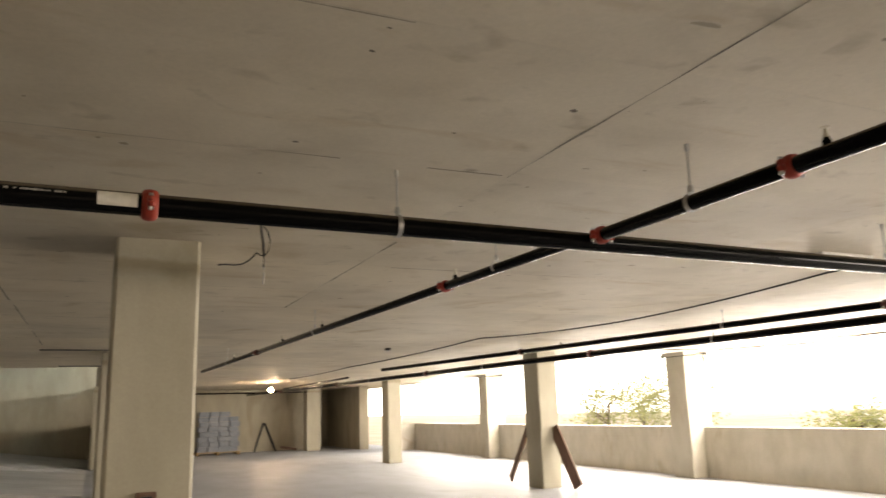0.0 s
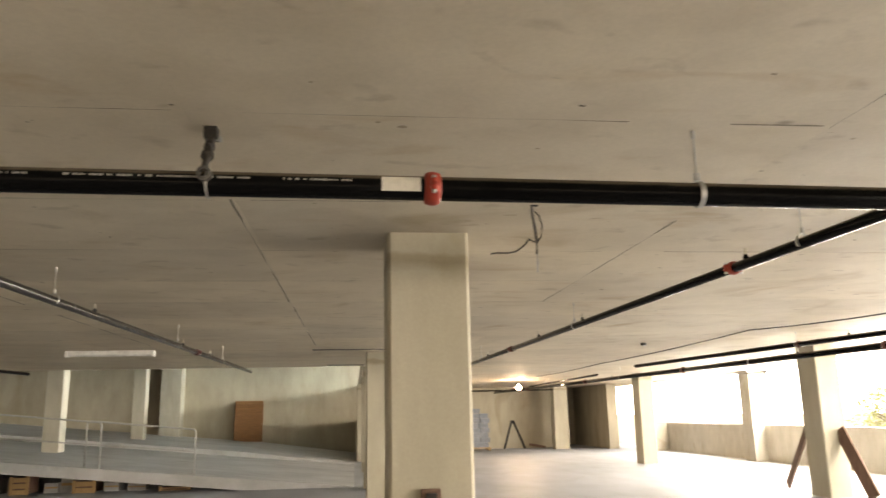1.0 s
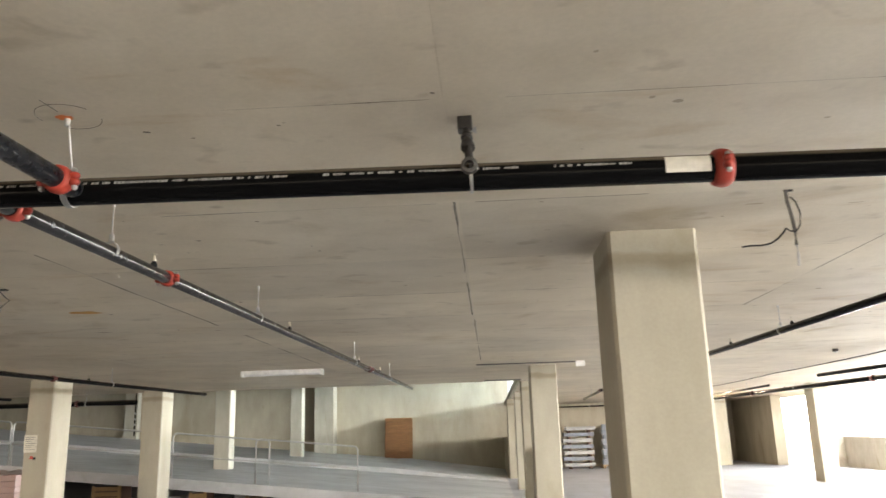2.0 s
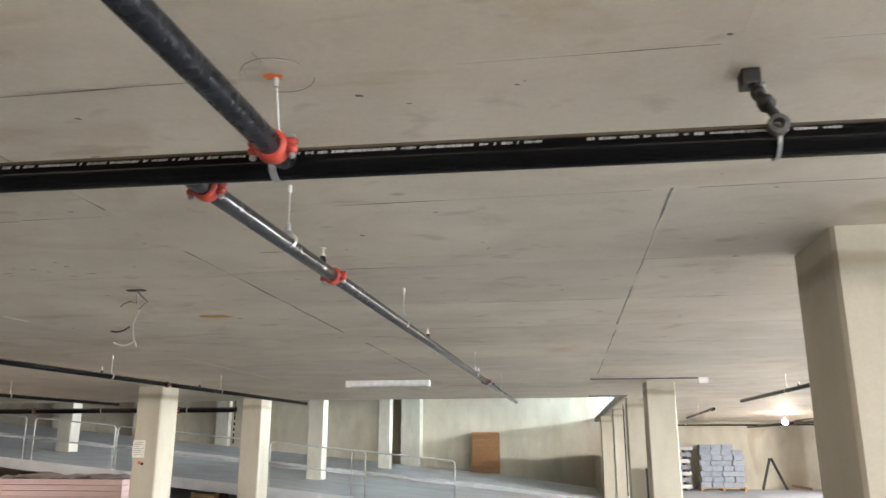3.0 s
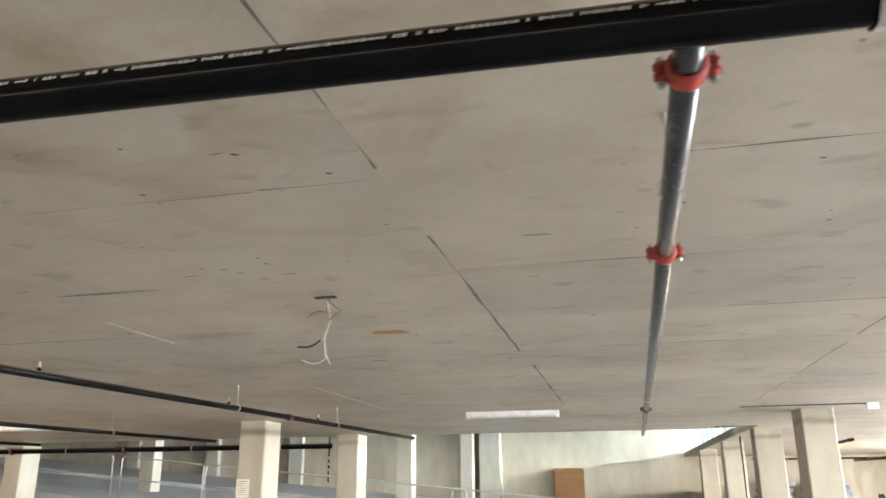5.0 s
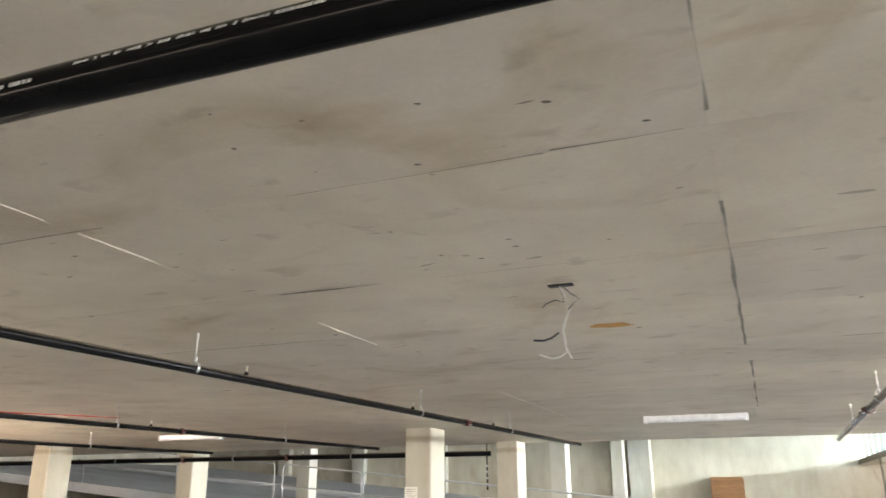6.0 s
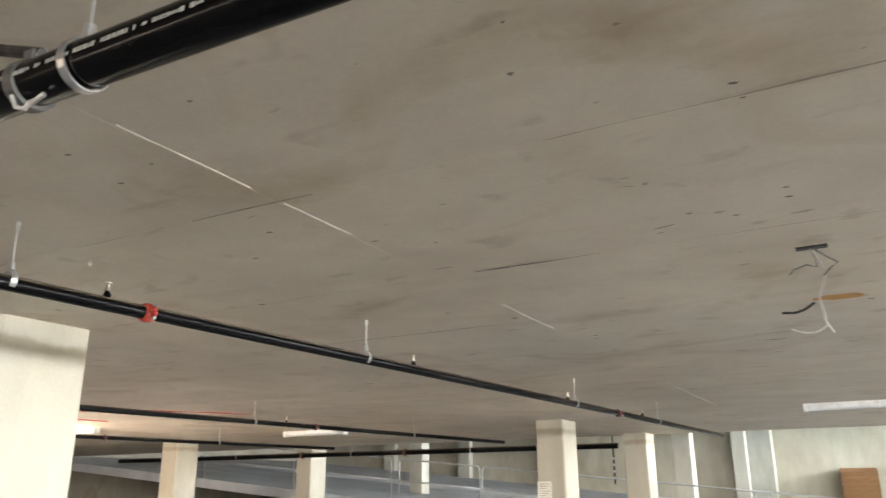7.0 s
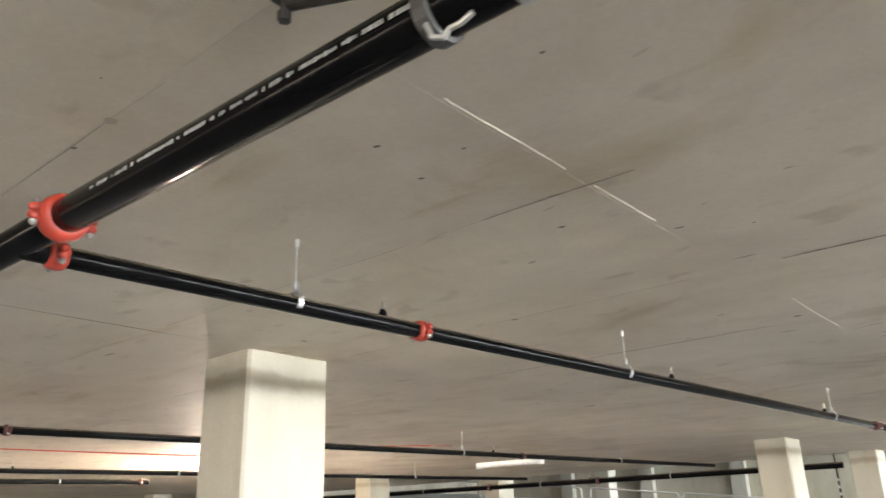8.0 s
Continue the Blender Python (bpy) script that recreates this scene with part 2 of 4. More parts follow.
def box(bm, x0, y0, z0, x1, y1, z1, bevel=0.0):
    vs = bmesh.ops.create_cube(bm, size=1.0)["verts"]
    for v in vs:
        v.co = Vector(((x0 + x1) / 2 + v.co.x * (x1 - x0), (y0 + y1) / 2 + v.co.y * (y1 - y0), (z0 + z1) / 2 + v.co.z * (z1 - z0)))
    if bevel:
        es = {e for v in vs for e in v.link_edges}
        bmesh.ops.bevel(bm, geom=list(es), offset=bevel, segments=2, affect="EDGES", profile=0.6)
    return bm


def tube(bm, pts, r, sides=12, cap=True):
    """A round bar along a polyline."""
    pts = [Vector(p) for p in pts]
    rings = []
    for i, p in enumerate(pts):
        a, b = pts[max(0, i - 1)], pts[min(len(pts) - 1, i + 1)]
        q = (b - a).to_track_quat("Z", "Y")
        rings.append([bm.verts.new(p + q @ Vector((r * math.cos(k * math.tau / sides), r * math.sin(k * math.tau / sides), 0))) for k in range(sides)])
    for u, v in zip(rings, rings[1:]):
        for k in range(sides):
            bm.faces.new((u[k], u[(k + 1) % sides], v[(k + 1) % sides], v[k]))
    if cap:
        bm.faces.new(rings[0])
        bm.faces.new(rings[-1])
    return bm


def lathe(bm, origin, axis, profile, sides=20):
    """Rings of (distance along the axis, radius)."""
    q, o = Vector(axis).to_track_quat("Z", "Y"), Vector(origin)
    rings = [[bm.verts.new(o + q @ Vector((r * math.cos(k * math.tau / sides), r * math.sin(k * math.tau / sides), d))) for k in range(sides)] for d, r in profile]
    for u, v in zip(rings, rings[1:]):
        for k in range(sides):
            bm.faces.new((u[k], u[(k + 1) % sides], v[(k + 1) % sides], v[k]))
    bm.faces.new(rings[0])
    bm.faces.new(rings[-1])
    return bm


def new_bm():
    return bmesh.new()


def structure(name, bm, mat, label, category):
    return tagged(link(name, bm, mat), label, category, kind="structure")


def ramp_height(x):
    return max(0.0, SLOPE * (RAMP_X - x))


# ---- floor, ceiling, walls ----
def build_floor():
    bm = new_bm()
    box(bm, WEST, SOUTH, -0.3, EAST + 0.3, NORTH + 3.0, 0.0)
    structure("floor", bm, M_FLOOR, "bare pale grey power-floated concrete floor", "floor")
    bm = new_bm()
    box(bm, -300, -300, -0.9, 400, 300, -0.6)
    structure("ground", bm, M_GROUND, "bright sunlit bare ground outside", "ground")


def build_ceiling():
    """Board-marked slab: formwork panels with thin open joints under a backing."""
    rng = random.Random(5)
    bm = new_bm()
    px, py, x0, y0 = 2.41, 1.165, 1.53, 3.11
    for i in range(-14, 6):
        for j in range(-15, 28):
            xa, xb = x0 + i * px, x0 + (i + 1) * px
            ya, yb = y0 + j * py, y0 + (j + 1) * py
            xa, xb = max(xa, WEST), min(xb, EAST + 0.3)
            ya, yb = max(ya, SOUTH), min(yb, NORTH if xa > -0.9 else EDGE)
            if xb - xa < 0.05 or yb - ya < 0.05:
                continue
            if xa < -0.1 < xb and ya > EDGE - 1.3:
                if yb > EDGE:
                    xa = max(xa, -0.1)
            gx, gy = 0.0002, rng.choice((0.0002, 0.0003, 0.0005))
            dz = rng.uniform(-0.0002, 0.0002)
            box(bm, xa + gx, ya + gy, CEIL + dz, xb - gx, yb - gy, CEIL + 0.03)
    structure("ceiling", bm, M_CEIL, "raw concrete ceiling slab with plywood formwork joints and stains", "ceiling")
    bm = new_bm()
    box(bm, WEST, SOUTH, CEIL + 0.012, EAST + 0.3, EDGE, CEIL + 0.3)
    box(bm, -0.1, EDGE + 0.001, CEIL + 0.012, EAST + 0.3, NORTH, CEIL + 0.15)
    structure("ceiling_slab", bm, M_SEAM, "dark concrete slab body behind the formwork joints", "slab")


def build_walls():
    bm = new_bm()
    box(bm, WEST, NORTH, -0.3, 8.6, NORTH + 0.25, 5.6)
    structure("wall_north", bm, M_WALL, "stained bare concrete rear wall of the garage", "wall")
    bm = new_bm()
    box(bm, 8.6, NORTH + 2.4, -0.3, EAST + 0.3, NORTH + 2.6, 3.0)
    box(bm, 8.35, NORTH + 0.25, -0.3, 8.6, NORTH + 2.6, 3.0)
    box(bm, 10.1, NORTH - 2.6, -0.3, 10.5, NORTH + 2.4, CEIL - 0.004)
    box(bm, 8.6, NORTH + 0.002, CEIL - 0.01, EAST + 0.3, NORTH + 2.4, CEIL + 0.2)
    structure("alcove_wall", bm, M_WALL, "dark concrete alcove beside the rear wall", "wall")
    bm = new_bm()
    box(bm, WEST - 0.25, SOUTH, -0.3, WEST, NORTH + 0.25, 5.6)
    structure("wall_west", bm, M_WALL, "bare concrete side wall far across the garage", "wall")
    # south wall is out of view; its open bays are added to let fill light in
    bm = new_bm()
    box(bm, WEST, SOUTH - 0.25, -0.3, EAST + 0.3, SOUTH, 1.0)
    for x in (WEST + 0.4, -19.2, -9.6, 0.0, 9.6):
        box(bm, x - 0.35, SOUTH - 0.25, 1.0, x + 0.35, SOUTH, CEIL)
    structure("wall_south", bm, M_WALL, "unseen bare concrete wall with open bays added for fill light", "wall")
    bm = new_bm()
    box(bm, EAST, SOUTH, 0, EAST + 0.22, 29.8, 1.04, 0.01)
    box(bm, EAST - 0.9, 29.6, 0, EAST - 0.002, 29.8, 1.04, 0.01)
    structure("parapet", bm, M_PARAPET, "waist-high bare concrete parapet under the open window bays", "parapet")
    # added low wall that keeps window light off the rear wall's lower corner
    bm = new_bm()
    box(bm, -0.26, 28.23, 0.0, -0.06, NORTH - 0.002, 1.3)
    structure("ramp_shade_wall", bm, M_WALL, "added low concrete wall shading the rear wall beside the ramp", "wall")
    bm = new_bm()
    box(bm, -8.28, 33.75, 0.5, -7.45, NORTH - 0.002, 5.598, 0.02)
    structure("shaft_wall", bm, M_TALLCOL, "pale concrete shaft standing out from the rear wall", "wall")
    # upper part over the slab edge and the opening with daylight above the flat roof
    bm = new_bm()
    box(bm, WEST, EDGE - 0.3, CEIL + 0.302, -0.1, EDGE, 5.6)
    structure("wall_over_slab", bm, M_WALL, "concrete wall above the slab edge over the ramp", "wall")
    bm = new_bm()
    box(bm, WEST, EDGE - 0.3, 5.6, 0.2, NORTH + 0.25, 5.8)
    structure("ramp_ceiling", bm, M_WALL, "concrete roof high over the ramp", "ceiling")
    bm = new_bm()
    box(bm, -0.1, EDGE, 4.3, 0.15, NORTH, 5.6)
    structure("clerestory_wall", bm, M_WALL, "concrete wall above the clerestory opening", "wall")
    bm = new_bm()
    box(bm, -0.17, EDGE, CEIL - 0.01, -0.102, NORTH, CEIL + 0.16, 0.01)
    structure("beam", bm, M_COL, "concrete edge beam beside the ramp", "beam")


def build_ramp():
    for name, ya, yb, lift, label in (("ramp_near", 18.5, 26.2, 0.0, "pale concrete ramp slab rising beside the railing"), ("ramp_far", 26.35, NORTH, 0.14, "pale concrete upper ramp along the rear wall")):
        bm = new_bm()
        n, th = 24, 0.24
        rows = []
        for k in range(n + 1):
            x = RAMP_X + (WEST - RAMP_X) * k / n
            z = ramp_height(x) + lift * min(1, k / 3) + 0.004
            rows.append([bm.verts.new(c) for c in ((x, ya, z), (x, yb, z), (x, yb, z - th), (x, ya, z - th))])
        for u, v in zip(rows, rows[1:]):
            for k in range(4):
                bm.faces.new((u[k], u[(k + 1) % 4], v[(k + 1) % 4], v[k]))
        bm.faces.new(rows[0])
        bm.faces.new(rows[-1])
        structure(name, bm, M_RAMP, label, "ramp")


build_floor()
build_ceiling()
build_walls()
build_ramp()


# ---- columns ----
def column(x, y, w, d, base, top, label, group):
    ob = thing("concrete_column", x, y, base, label, "column", group)
    bm = new_bm()
    h = top - base
    vs = bmesh.ops.create_cube(bm, size=1.0)["verts"]
    for v in vs:
        v.co = Vector((v.co.x * w, v.co.y * d, (v.co.z + 0.5) * h))
    up = [e for e in bm.edges if abs(e.verts[0].co.z - e.verts[1].co.z) > 0.5 * h]
    bmesh.ops.bevel(bm, geom=up, offset=0.018, segments=1, affect="EDGES")
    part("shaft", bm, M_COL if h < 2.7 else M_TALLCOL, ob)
    return ob


PLAIN = "square bare concrete column with a stained head"
for x, y in ((-8.44, 5.17), (0.12, 14.03), (-8.28, 13.75), (-16.7, 14.1), (-8.0, 17.44), (-15.9, 17.44), (8.1, 13.8), (8.3, 23.1), (8.6, 5.1), (0.2, -3.8), (-8.3, -3.8), (-16.7, 5.1), (8.6, -3.8), (-25.0, 14.0), (-25.0, 5.1)):
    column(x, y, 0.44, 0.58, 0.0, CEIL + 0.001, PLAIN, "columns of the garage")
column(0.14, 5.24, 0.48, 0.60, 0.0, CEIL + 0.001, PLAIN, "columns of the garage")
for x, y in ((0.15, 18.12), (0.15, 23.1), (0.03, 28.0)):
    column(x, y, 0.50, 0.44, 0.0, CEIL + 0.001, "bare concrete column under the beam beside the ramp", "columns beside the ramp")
column(8.35, 33.0, 0.62, 0.5, 0.0, CEIL + 0.001, "pale concrete pier near the rear wall", "columns of the garage")
for x, w in ((-16.5, 0.62), (-20.5, 0.62), (-24.5, 0.62)):
    column(x, NORTH - 0.15, w, 0.3, ramp_height(x) + 0.1, 5.6, "concrete pilaster on the rear wall above the ramp", "pilasters of the rear wall")
for x, y in ((-8.25, 22.5), (-15.9, 22.5), (-7.98, 29.7)):
    column(x, y, 0.44, 0.44, ramp_height(x), 5.6, "concrete column standing on the ramp", "columns on the ramp")
for y in (13.45, 22.7, 4.2, -5.0):
    ob = thing("window_pier", EAST - 0.05, y, 0, "concrete pier between open window bays", "pier", "window piers")
    bm = new_bm()
    box(bm, -0.34, -0.30, 0, 0.27, 0.30, CEIL - 0.08, 0.03)
    part("shaft", bm, M_PARAPET, ob)
    bm = new_bm()
    box(bm, -0.39, -0.35, CEIL - 0.078, 0.27, 0.35, CEIL + 0.001, 0.01)
    part("capital", bm, M_PARAPET, ob)


# ---- sprinkler pipes ----
def pipe_run(name, a, b, r, mat, label, couplings=(), heads=(), prints=False, category="sprinkler pipe", far=False):
    """A straight pipe from a to b with red couplings and upright sprinkler heads at distances from a."""
    a, b = Vector(a), Vector(b)
    L = (b - a).length
    d = (b - a).normalized()
    ob = thing(name, *a, label, category, "sprinkler pipes")
    inv = Matrix.Translation(-a)
    cuts = [0.0, *sorted(couplings), L]
    for s, e in zip(cuts, cuts[1:]):
        bm = new_bm()
        lathe(bm, d * (s + (0.004 if s else 0)), d, [(0, r * 0.97), (0.006, r), (e - s - 0.012, r), (e - s - 0.006, r * 0.97)], 24)
        part("pipe_length", bm, mat, ob, smooth=True)
    for c in couplings:
        bm = new_bm()
        w = 0.019 + r * 0.25
        lathe(bm, d * (c - w), d, [(0, r * 1.01), (0.003, r * 1.22), (w * 0.45, r * 1.34), (w, r * 1.40), (w * 1.55, r * 1.34), (2 * w - 0.003, r * 1.22), (2 * w, r * 1.01)], 24)
        side = d.cross(Vector((0, 0, 1))).normalized()
        dull = far or c > 6.6
        red = M_DARKRED if dull else M_RED
        k = part("coupling", bm, red, ob, "dark red grooved pipe coupling" if dull else "red grooved pipe coupling", True)
        for sg in (-1, 1):
            ear = side * sg
            bm = new_bm()
            for lift in (-1, 1):
                a0, a1 = d * c + ear * r * 1.12 + Vector((0, 0, lift * 0.010)), d * c + ear * (r * 1.42 + 0.020) + Vector((0, 0, lift * 0.010))
                lathe(bm, a0, a1 - a0, [(0, 0.014), ((a1 - a0).length * 0.7, 0.0125), ((a1 - a0).length, 0.007)], 8)
            part("bolt_ear", bm, red, k, smooth=True)
            c0 = d * c + ear * (r * 1.42 + 0.006)
            bm = new_bm()
            lathe(bm, c0 + Vector((0, 0, -0.036)), (0, 0, 1), [(0, 0.005), (0.004, 0.005), (0.004, 0.0095), (0.013, 0.0095), (0.013, 0.005), (0.059, 0.005), (0.059, 0.009), (0.066, 0.007)], 8)
            part("bolt", bm, M_ZINC, k)
    for s in heads:
        bm = new_bm()
        c0 = d * s
        lathe(bm, c0, (0, 0, 1), [(r * 0.5, 0.016), (r + 0.014, 0.016), (r + 0.016, 0.011), (r + 0.024, 0.011)], 10)
        k = part("outlet", bm, mat, ob)
        bm = new_bm()
        lathe(bm, c0, (0, 0, 1), [(r + 0.024, 0.012), (r + 0.032, 0.012), (r + 0.034, 0.007), (r + 0.054, 0.006), (r + 0.056, 0.016), (r + 0.060, 0.016)], 10)
        part("sprinkler_head", bm, M_BRASS, k, "small brass upright sprinkler head")
    if prints:
        side = -d.cross(Vector((0, 0, 1))).normalized()
        if side.y > 0:
            side = -side
        rng = random.Random(3)
        bm = new_bm()
        s = 0.2
        while s < L - 0.35 - (6.55 if L > 13 else 0):
            w = rng.choice((0.004, 0.005, 0.006, 0.009, 0.011))
            hgt = rng.choice((0.006, 0.008, 0.009, 0.0095))
            lift = radians(16 if L > 13 and s > 2.0 else -3)
            q = side * math.cos(lift) + Vector((0, 0, math.sin(lift)))
            up = Vector((0, 0, math.cos(lift))) - side * math.sin(lift)
            o = q * (r + 0.0012) + d * s
            vs = [bm.verts.new(o + d * dx + up * dy) for dx, dy in ((0, -hgt / 2), (w, -hgt / 2), (w + 0.0012, hgt / 2), (0.0012, hgt / 2))]
            bm.faces.new(vs)
            s += w + rng.choice((0.0015, 0.002, 0.002, 0.0025, 0.002, 0.0025, 0.002, 0.013, 0.002, 0.016, 0.003))
            if rng.random() < 0.006:
                s += 0.10
        tagged(part("stencil_print", bm, M_PIPEPRINT, ob, "rows of small white stencilled print along the pipe"), kind="stuff")
    return ob


ZP = 2.40
R2A, R2B, P3A, P3B = (1.92, 23.5), (1.70, 18.2), (6.06, 28.4), (5.94, 20.0)
R2L = 5.6


def pipe_z(x):
    """The main falls slightly towards the windows."""
    return 2.376 - 0.005 * x


def pipe_y(x):
    return 3.205 + 0.0155 * x


PIPE_LABEL = "glossy black steel sprinkler main with white stencilled print"
main = pipe_run("sprinkler_main", (-6.48, pipe_y(-6.48), pipe_z(-6.48)), (6.6, pipe_y(6.6), pipe_z(6.6)), 0.0445, M_PIPE, PIPE_LABEL, (6.47,), (), True)
main_w = pipe_run("sprinkler_main", (-13.0, pipe_y(-13.0), pipe_z(-13.0)), (-6.48, pipe_y(-6.48), pipe_z(-6.48)), 0.0445, M_PIPE, PIPE_LABEL, (6.50,), (), True)
bm = new_bm()
arc = [[bm.verts.new((x + 6.48, pipe_y(x) - pipe_y(-6.48) - 0.0475 * math.cos(a), pipe_z(x) - pipe_z(-6.48) + 0.0475 * math.sin(a))) for a in (-0.5, -0.25, 0.0, 0.25, 0.5, 0.7)] for x in (-0.195, -0.125, -0.055)]
for u, v in zip(arc, arc[1:]):
    for k in range(5):
        bm.faces.new((u[k], u[k + 1], v[k + 1], v[k]))
part("sticker", bm, M_PAPER, main, "cream paper sticker wrapped on the pipe")
B_LABEL = "black steel sprinkler branch pipe with red couplings"
pipe_run("sprinkler_branch", (2.03, 0.3, 2.375), (2.02, 3.19, 2.375), 0.032, M_PIPE, B_LABEL, (1.70, 2.82), (1.55,))
pipe_run("sprinkler_branch", (2.01, 3.28, ZP - 0.01), (1.66, 15.4, ZP), 0.030, M_PIPE, B_LABEL, (1.55, 7.4), (1.4, 4.4, 6.0, 9.0))
pipe_run("sprinkler_branch", (-2.09, 0.2, 2.385), (-2.075, 3.13, 2.385), 0.033, M_BLUE_PIPE, "dark bluish steel sprinkler branch pipe with a red coupling", (2.84,), ())
pipe_run("sprinkler_branch", (-2.40, 3.17, 2.387), (-2.22, 15.25, ZP), 0.030, M_GREY_PIPE, "bluish grey steel sprinkler branch pipe with red couplings", (0.16, 1.41, 7.44), (1.25, 3.69, 6.69, 8.29))
pipe_run("sprinkler_branch", (-6.73, 3.10, 2.388), (-6.05, 15.0, ZP), 0.030, M_PIPE, B_LABEL, (0.09, 1.47, 7.3), (1.27, 3.5, 6.0, 8.1))
pipe_run("sprinkler_branch", (-10.9, 3.22, ZP), (-9.6, 14.7, ZP), 0.030, M_PIPE, B_LABEL, (1.4, 7.0), (3.0, 6.5), far=True)
pipe_run("sprinkler_branch", (-15.1, 3.2, ZP), (-13.2, 14.7, ZP), 0.030, M_PIPE, B_LABEL, (1.4, 7.0), (3.0, 6.5), far=True)
pipe_run("sprinkler_main", (-22.0, 16.9, ZP), (-8.3, 17.05, ZP), 0.055, M_PIPE, "black steel sprinkler main along the slab edge", (2.0, 6.2, 9.0, 12.4), (3.0, 5.5, 8.8, 9.4), far=True)
pipe_run("sprinkler_main", (7.52, 4.6, ZP - 0.02), (5.7, 33.6, ZP - 0.02), 0.050, M_PIPE, "black steel sprinkler main beside the windows", (6.0, 12.0, 18.0, 24.0), (8.0, 16.0), far=True)
pipe_run("sprinkler_branch", (6.75, 5.0, ZP + 0.04), (5.48, 16.0, ZP + 0.04), 0.036, M_PIPE, B_LABEL, (0.1, 6.0), (5.0,), far=True)


def hanger(x, y, r, z=ZP, lean=0.0):
    ob = thing("pipe_hanger", x, y, CEIL, "zinc-plated threaded rod and ring hanger holding a pipe", "pipe hanger", "pipe hangers")
    bm = new_bm()
    tube(bm, [(0, lean, 0.01), (0, 0, z - CEIL + r + 0.02)], 0.0034, 8)
    part("rod", bm, M_ZINC, ob)
    bm = new_bm()
    lathe(bm, (0, lean, -0.03), (0, 0, 1), [(0, 0.008), (0.03, 0.009)], 10)
    part("anchor", bm, M_ZINC, ob)
    bm = new_bm()
    lathe(bm, (0, 0, z - CEIL + r + 0.01), (0, 0, 1), [(0, 0.013), (0.03, 0.011)], 8)
    part("nut", bm, M_ZINC, ob)
    return ob


def ring_on(ob, axis, r, z=ZP, width=0.022):
    bm = new_bm()
    n, rr = 24, r + 0.004
    d = Vector(axis).normalized()
    side = d.cross(Vector((0, 0, 1))).normalized()
    rows = []
    for k in range(n):
        a = k * math.tau / n
        o = side * math.cos(a) + Vector((0, 0, 1)) * math.sin(a)
        c = Vector((0, 0, z - CEIL))
        rows.append([bm.verts.new(c + o * q + d * w) for q, w in ((rr, -width / 2), (rr + 0.003, -width / 2), (rr + 0.003, width / 2), (rr, width / 2))])
    for k in range(n):
        u, v = rows[k], rows[(k + 1) % n]
        for j in range(4):
            bm.faces.new((u[j], u[(j + 1) % 4], v[(j + 1) % 4], v[j]))
    part("ring", bm, M_ZINC, ob, smooth=False)


for x in (1.01, -2.11, -5.14, 4.25, -8.4):
    ring_on(hanger(x, pipe_y(x), 0.0445, pipe_z(x), -0.055 if x == -2.11 else 0.0), (1, 0, 0), 0.0445, pipe_z(x), 0.020)


def branch_hangers(a, b, r, ds, z=ZP):
    a, b = Vector(a), Vector(b)
    d = (b - a).normalized()
    for s in ds:
        p = a + d * s
        ring_on(hanger(p.x, p.y, r, z), d, r, z)


branch_hangers((2.03, 0.3, 0), (2.02, 3.19, 0), 0.032, (2.2,), 2.375)
branch_hangers((2.01, 3.33, 0), (1.66, 15.4, 0), 0.030, (0.8, 4.6, 9.5))
branch_hangers((-2.40, 3.2, 0), (-2.22, 15.25, 0), 0.030, (0.80, 2.85, 6.4, 9.2))
branch_hangers((-6.725, 3.18, 0), (-6.05, 15.0, 0), 0.030, (0.79, 2.92, 6.08, 8.6))
branch_hangers((-10.9, 3.22, 0), (-9.6, 14.7, 0), 0.030, (3.0, 6.0, 9.0))
branch_hangers((-15.1, 3.2, 0), (-13.2, 14.7, 0), 0.030, (5.0, 9.0))

for y in (8.0, 14.0, 20.0, 26.0):
    f = (y - 4.6) / 29.0
    x = 7.52 - 1.82 * f
    ring_on(hanger(x, y, 0.05, ZP - 0.02), (-0.064, 1, 0), 0.05, ZP - 0.02)
for y in (7.0, 11.0):
    x = 6.75 - 1.27 * (y - 5.0) / 11.0
    ring_on(hanger(x, y, 0.036, ZP + 0.04), (-0.115, 1, 0), 0.036, ZP + 0.04)
for x in (-20.0, -17.8, -14.4, -11.4, -9.4):
    ring_on(hanger(x, 16.9 + 0.15 * (x + 22) / 13.7, 0.055), (1, 0.011, 0), 0.055)


pipe_run("sprinkler_branch", (2.0, 32.6, 2.44), (8.0, 32.6, 2.44), 0.030, M_PIPE, "black steel sprinkler pipe along the rear wall", (1.5, 4.0), (2.6,), far=True)
pipe_run("sprinkler_branch", (R2A[0], R2A[1], ZP), (R2B[0], R2B[1], ZP), 0.030, M_PIPE, "black steel sprinkler pipe with a red end cap", (0.9 * R2L,), (), far=True)
pipe_run("sprinkler_branch", (P3A[0], P3A[1], 2.46), (P3B[0], P3B[1], 2.46), 0.030, M_PIPE, B_LABEL, (3.0,), (), far=True)
pipe_run("sprinkler_branch", (-16.9, 2.6, 2.36), (-15.5, 8.4, 2.36), 0.036, M_PIPE, "black steel sprinkler pipe with a red end coupling", (5.85,), (4.0,), far=True)
for f in (0.3, 0.8):
    ring_on(hanger(-16.9 + 1.4 * f, 2.6 + 5.8 * f, 0.036, 2.36), (1.4, 5.8, 0), 0.036, 2.36)
for x in (3.2, 6.8):
    ring_on(hanger(x, 32.6, 0.030, 2.44), (1, 0, 0), 0.030, 2.44)
for a, b, f, z in ((R2A, R2B, 0.5, ZP), (P3A, P3B, 0.3, 2.46), (P3A, P3B, 0.8, 2.46)):
    d = Vector((b[0] - a[0], b[1] - a[1], 0))
    ring_on(hanger(a[0] + f * d.x, a[1] + f * d.y, 0.030, z), d, 0.030, z)


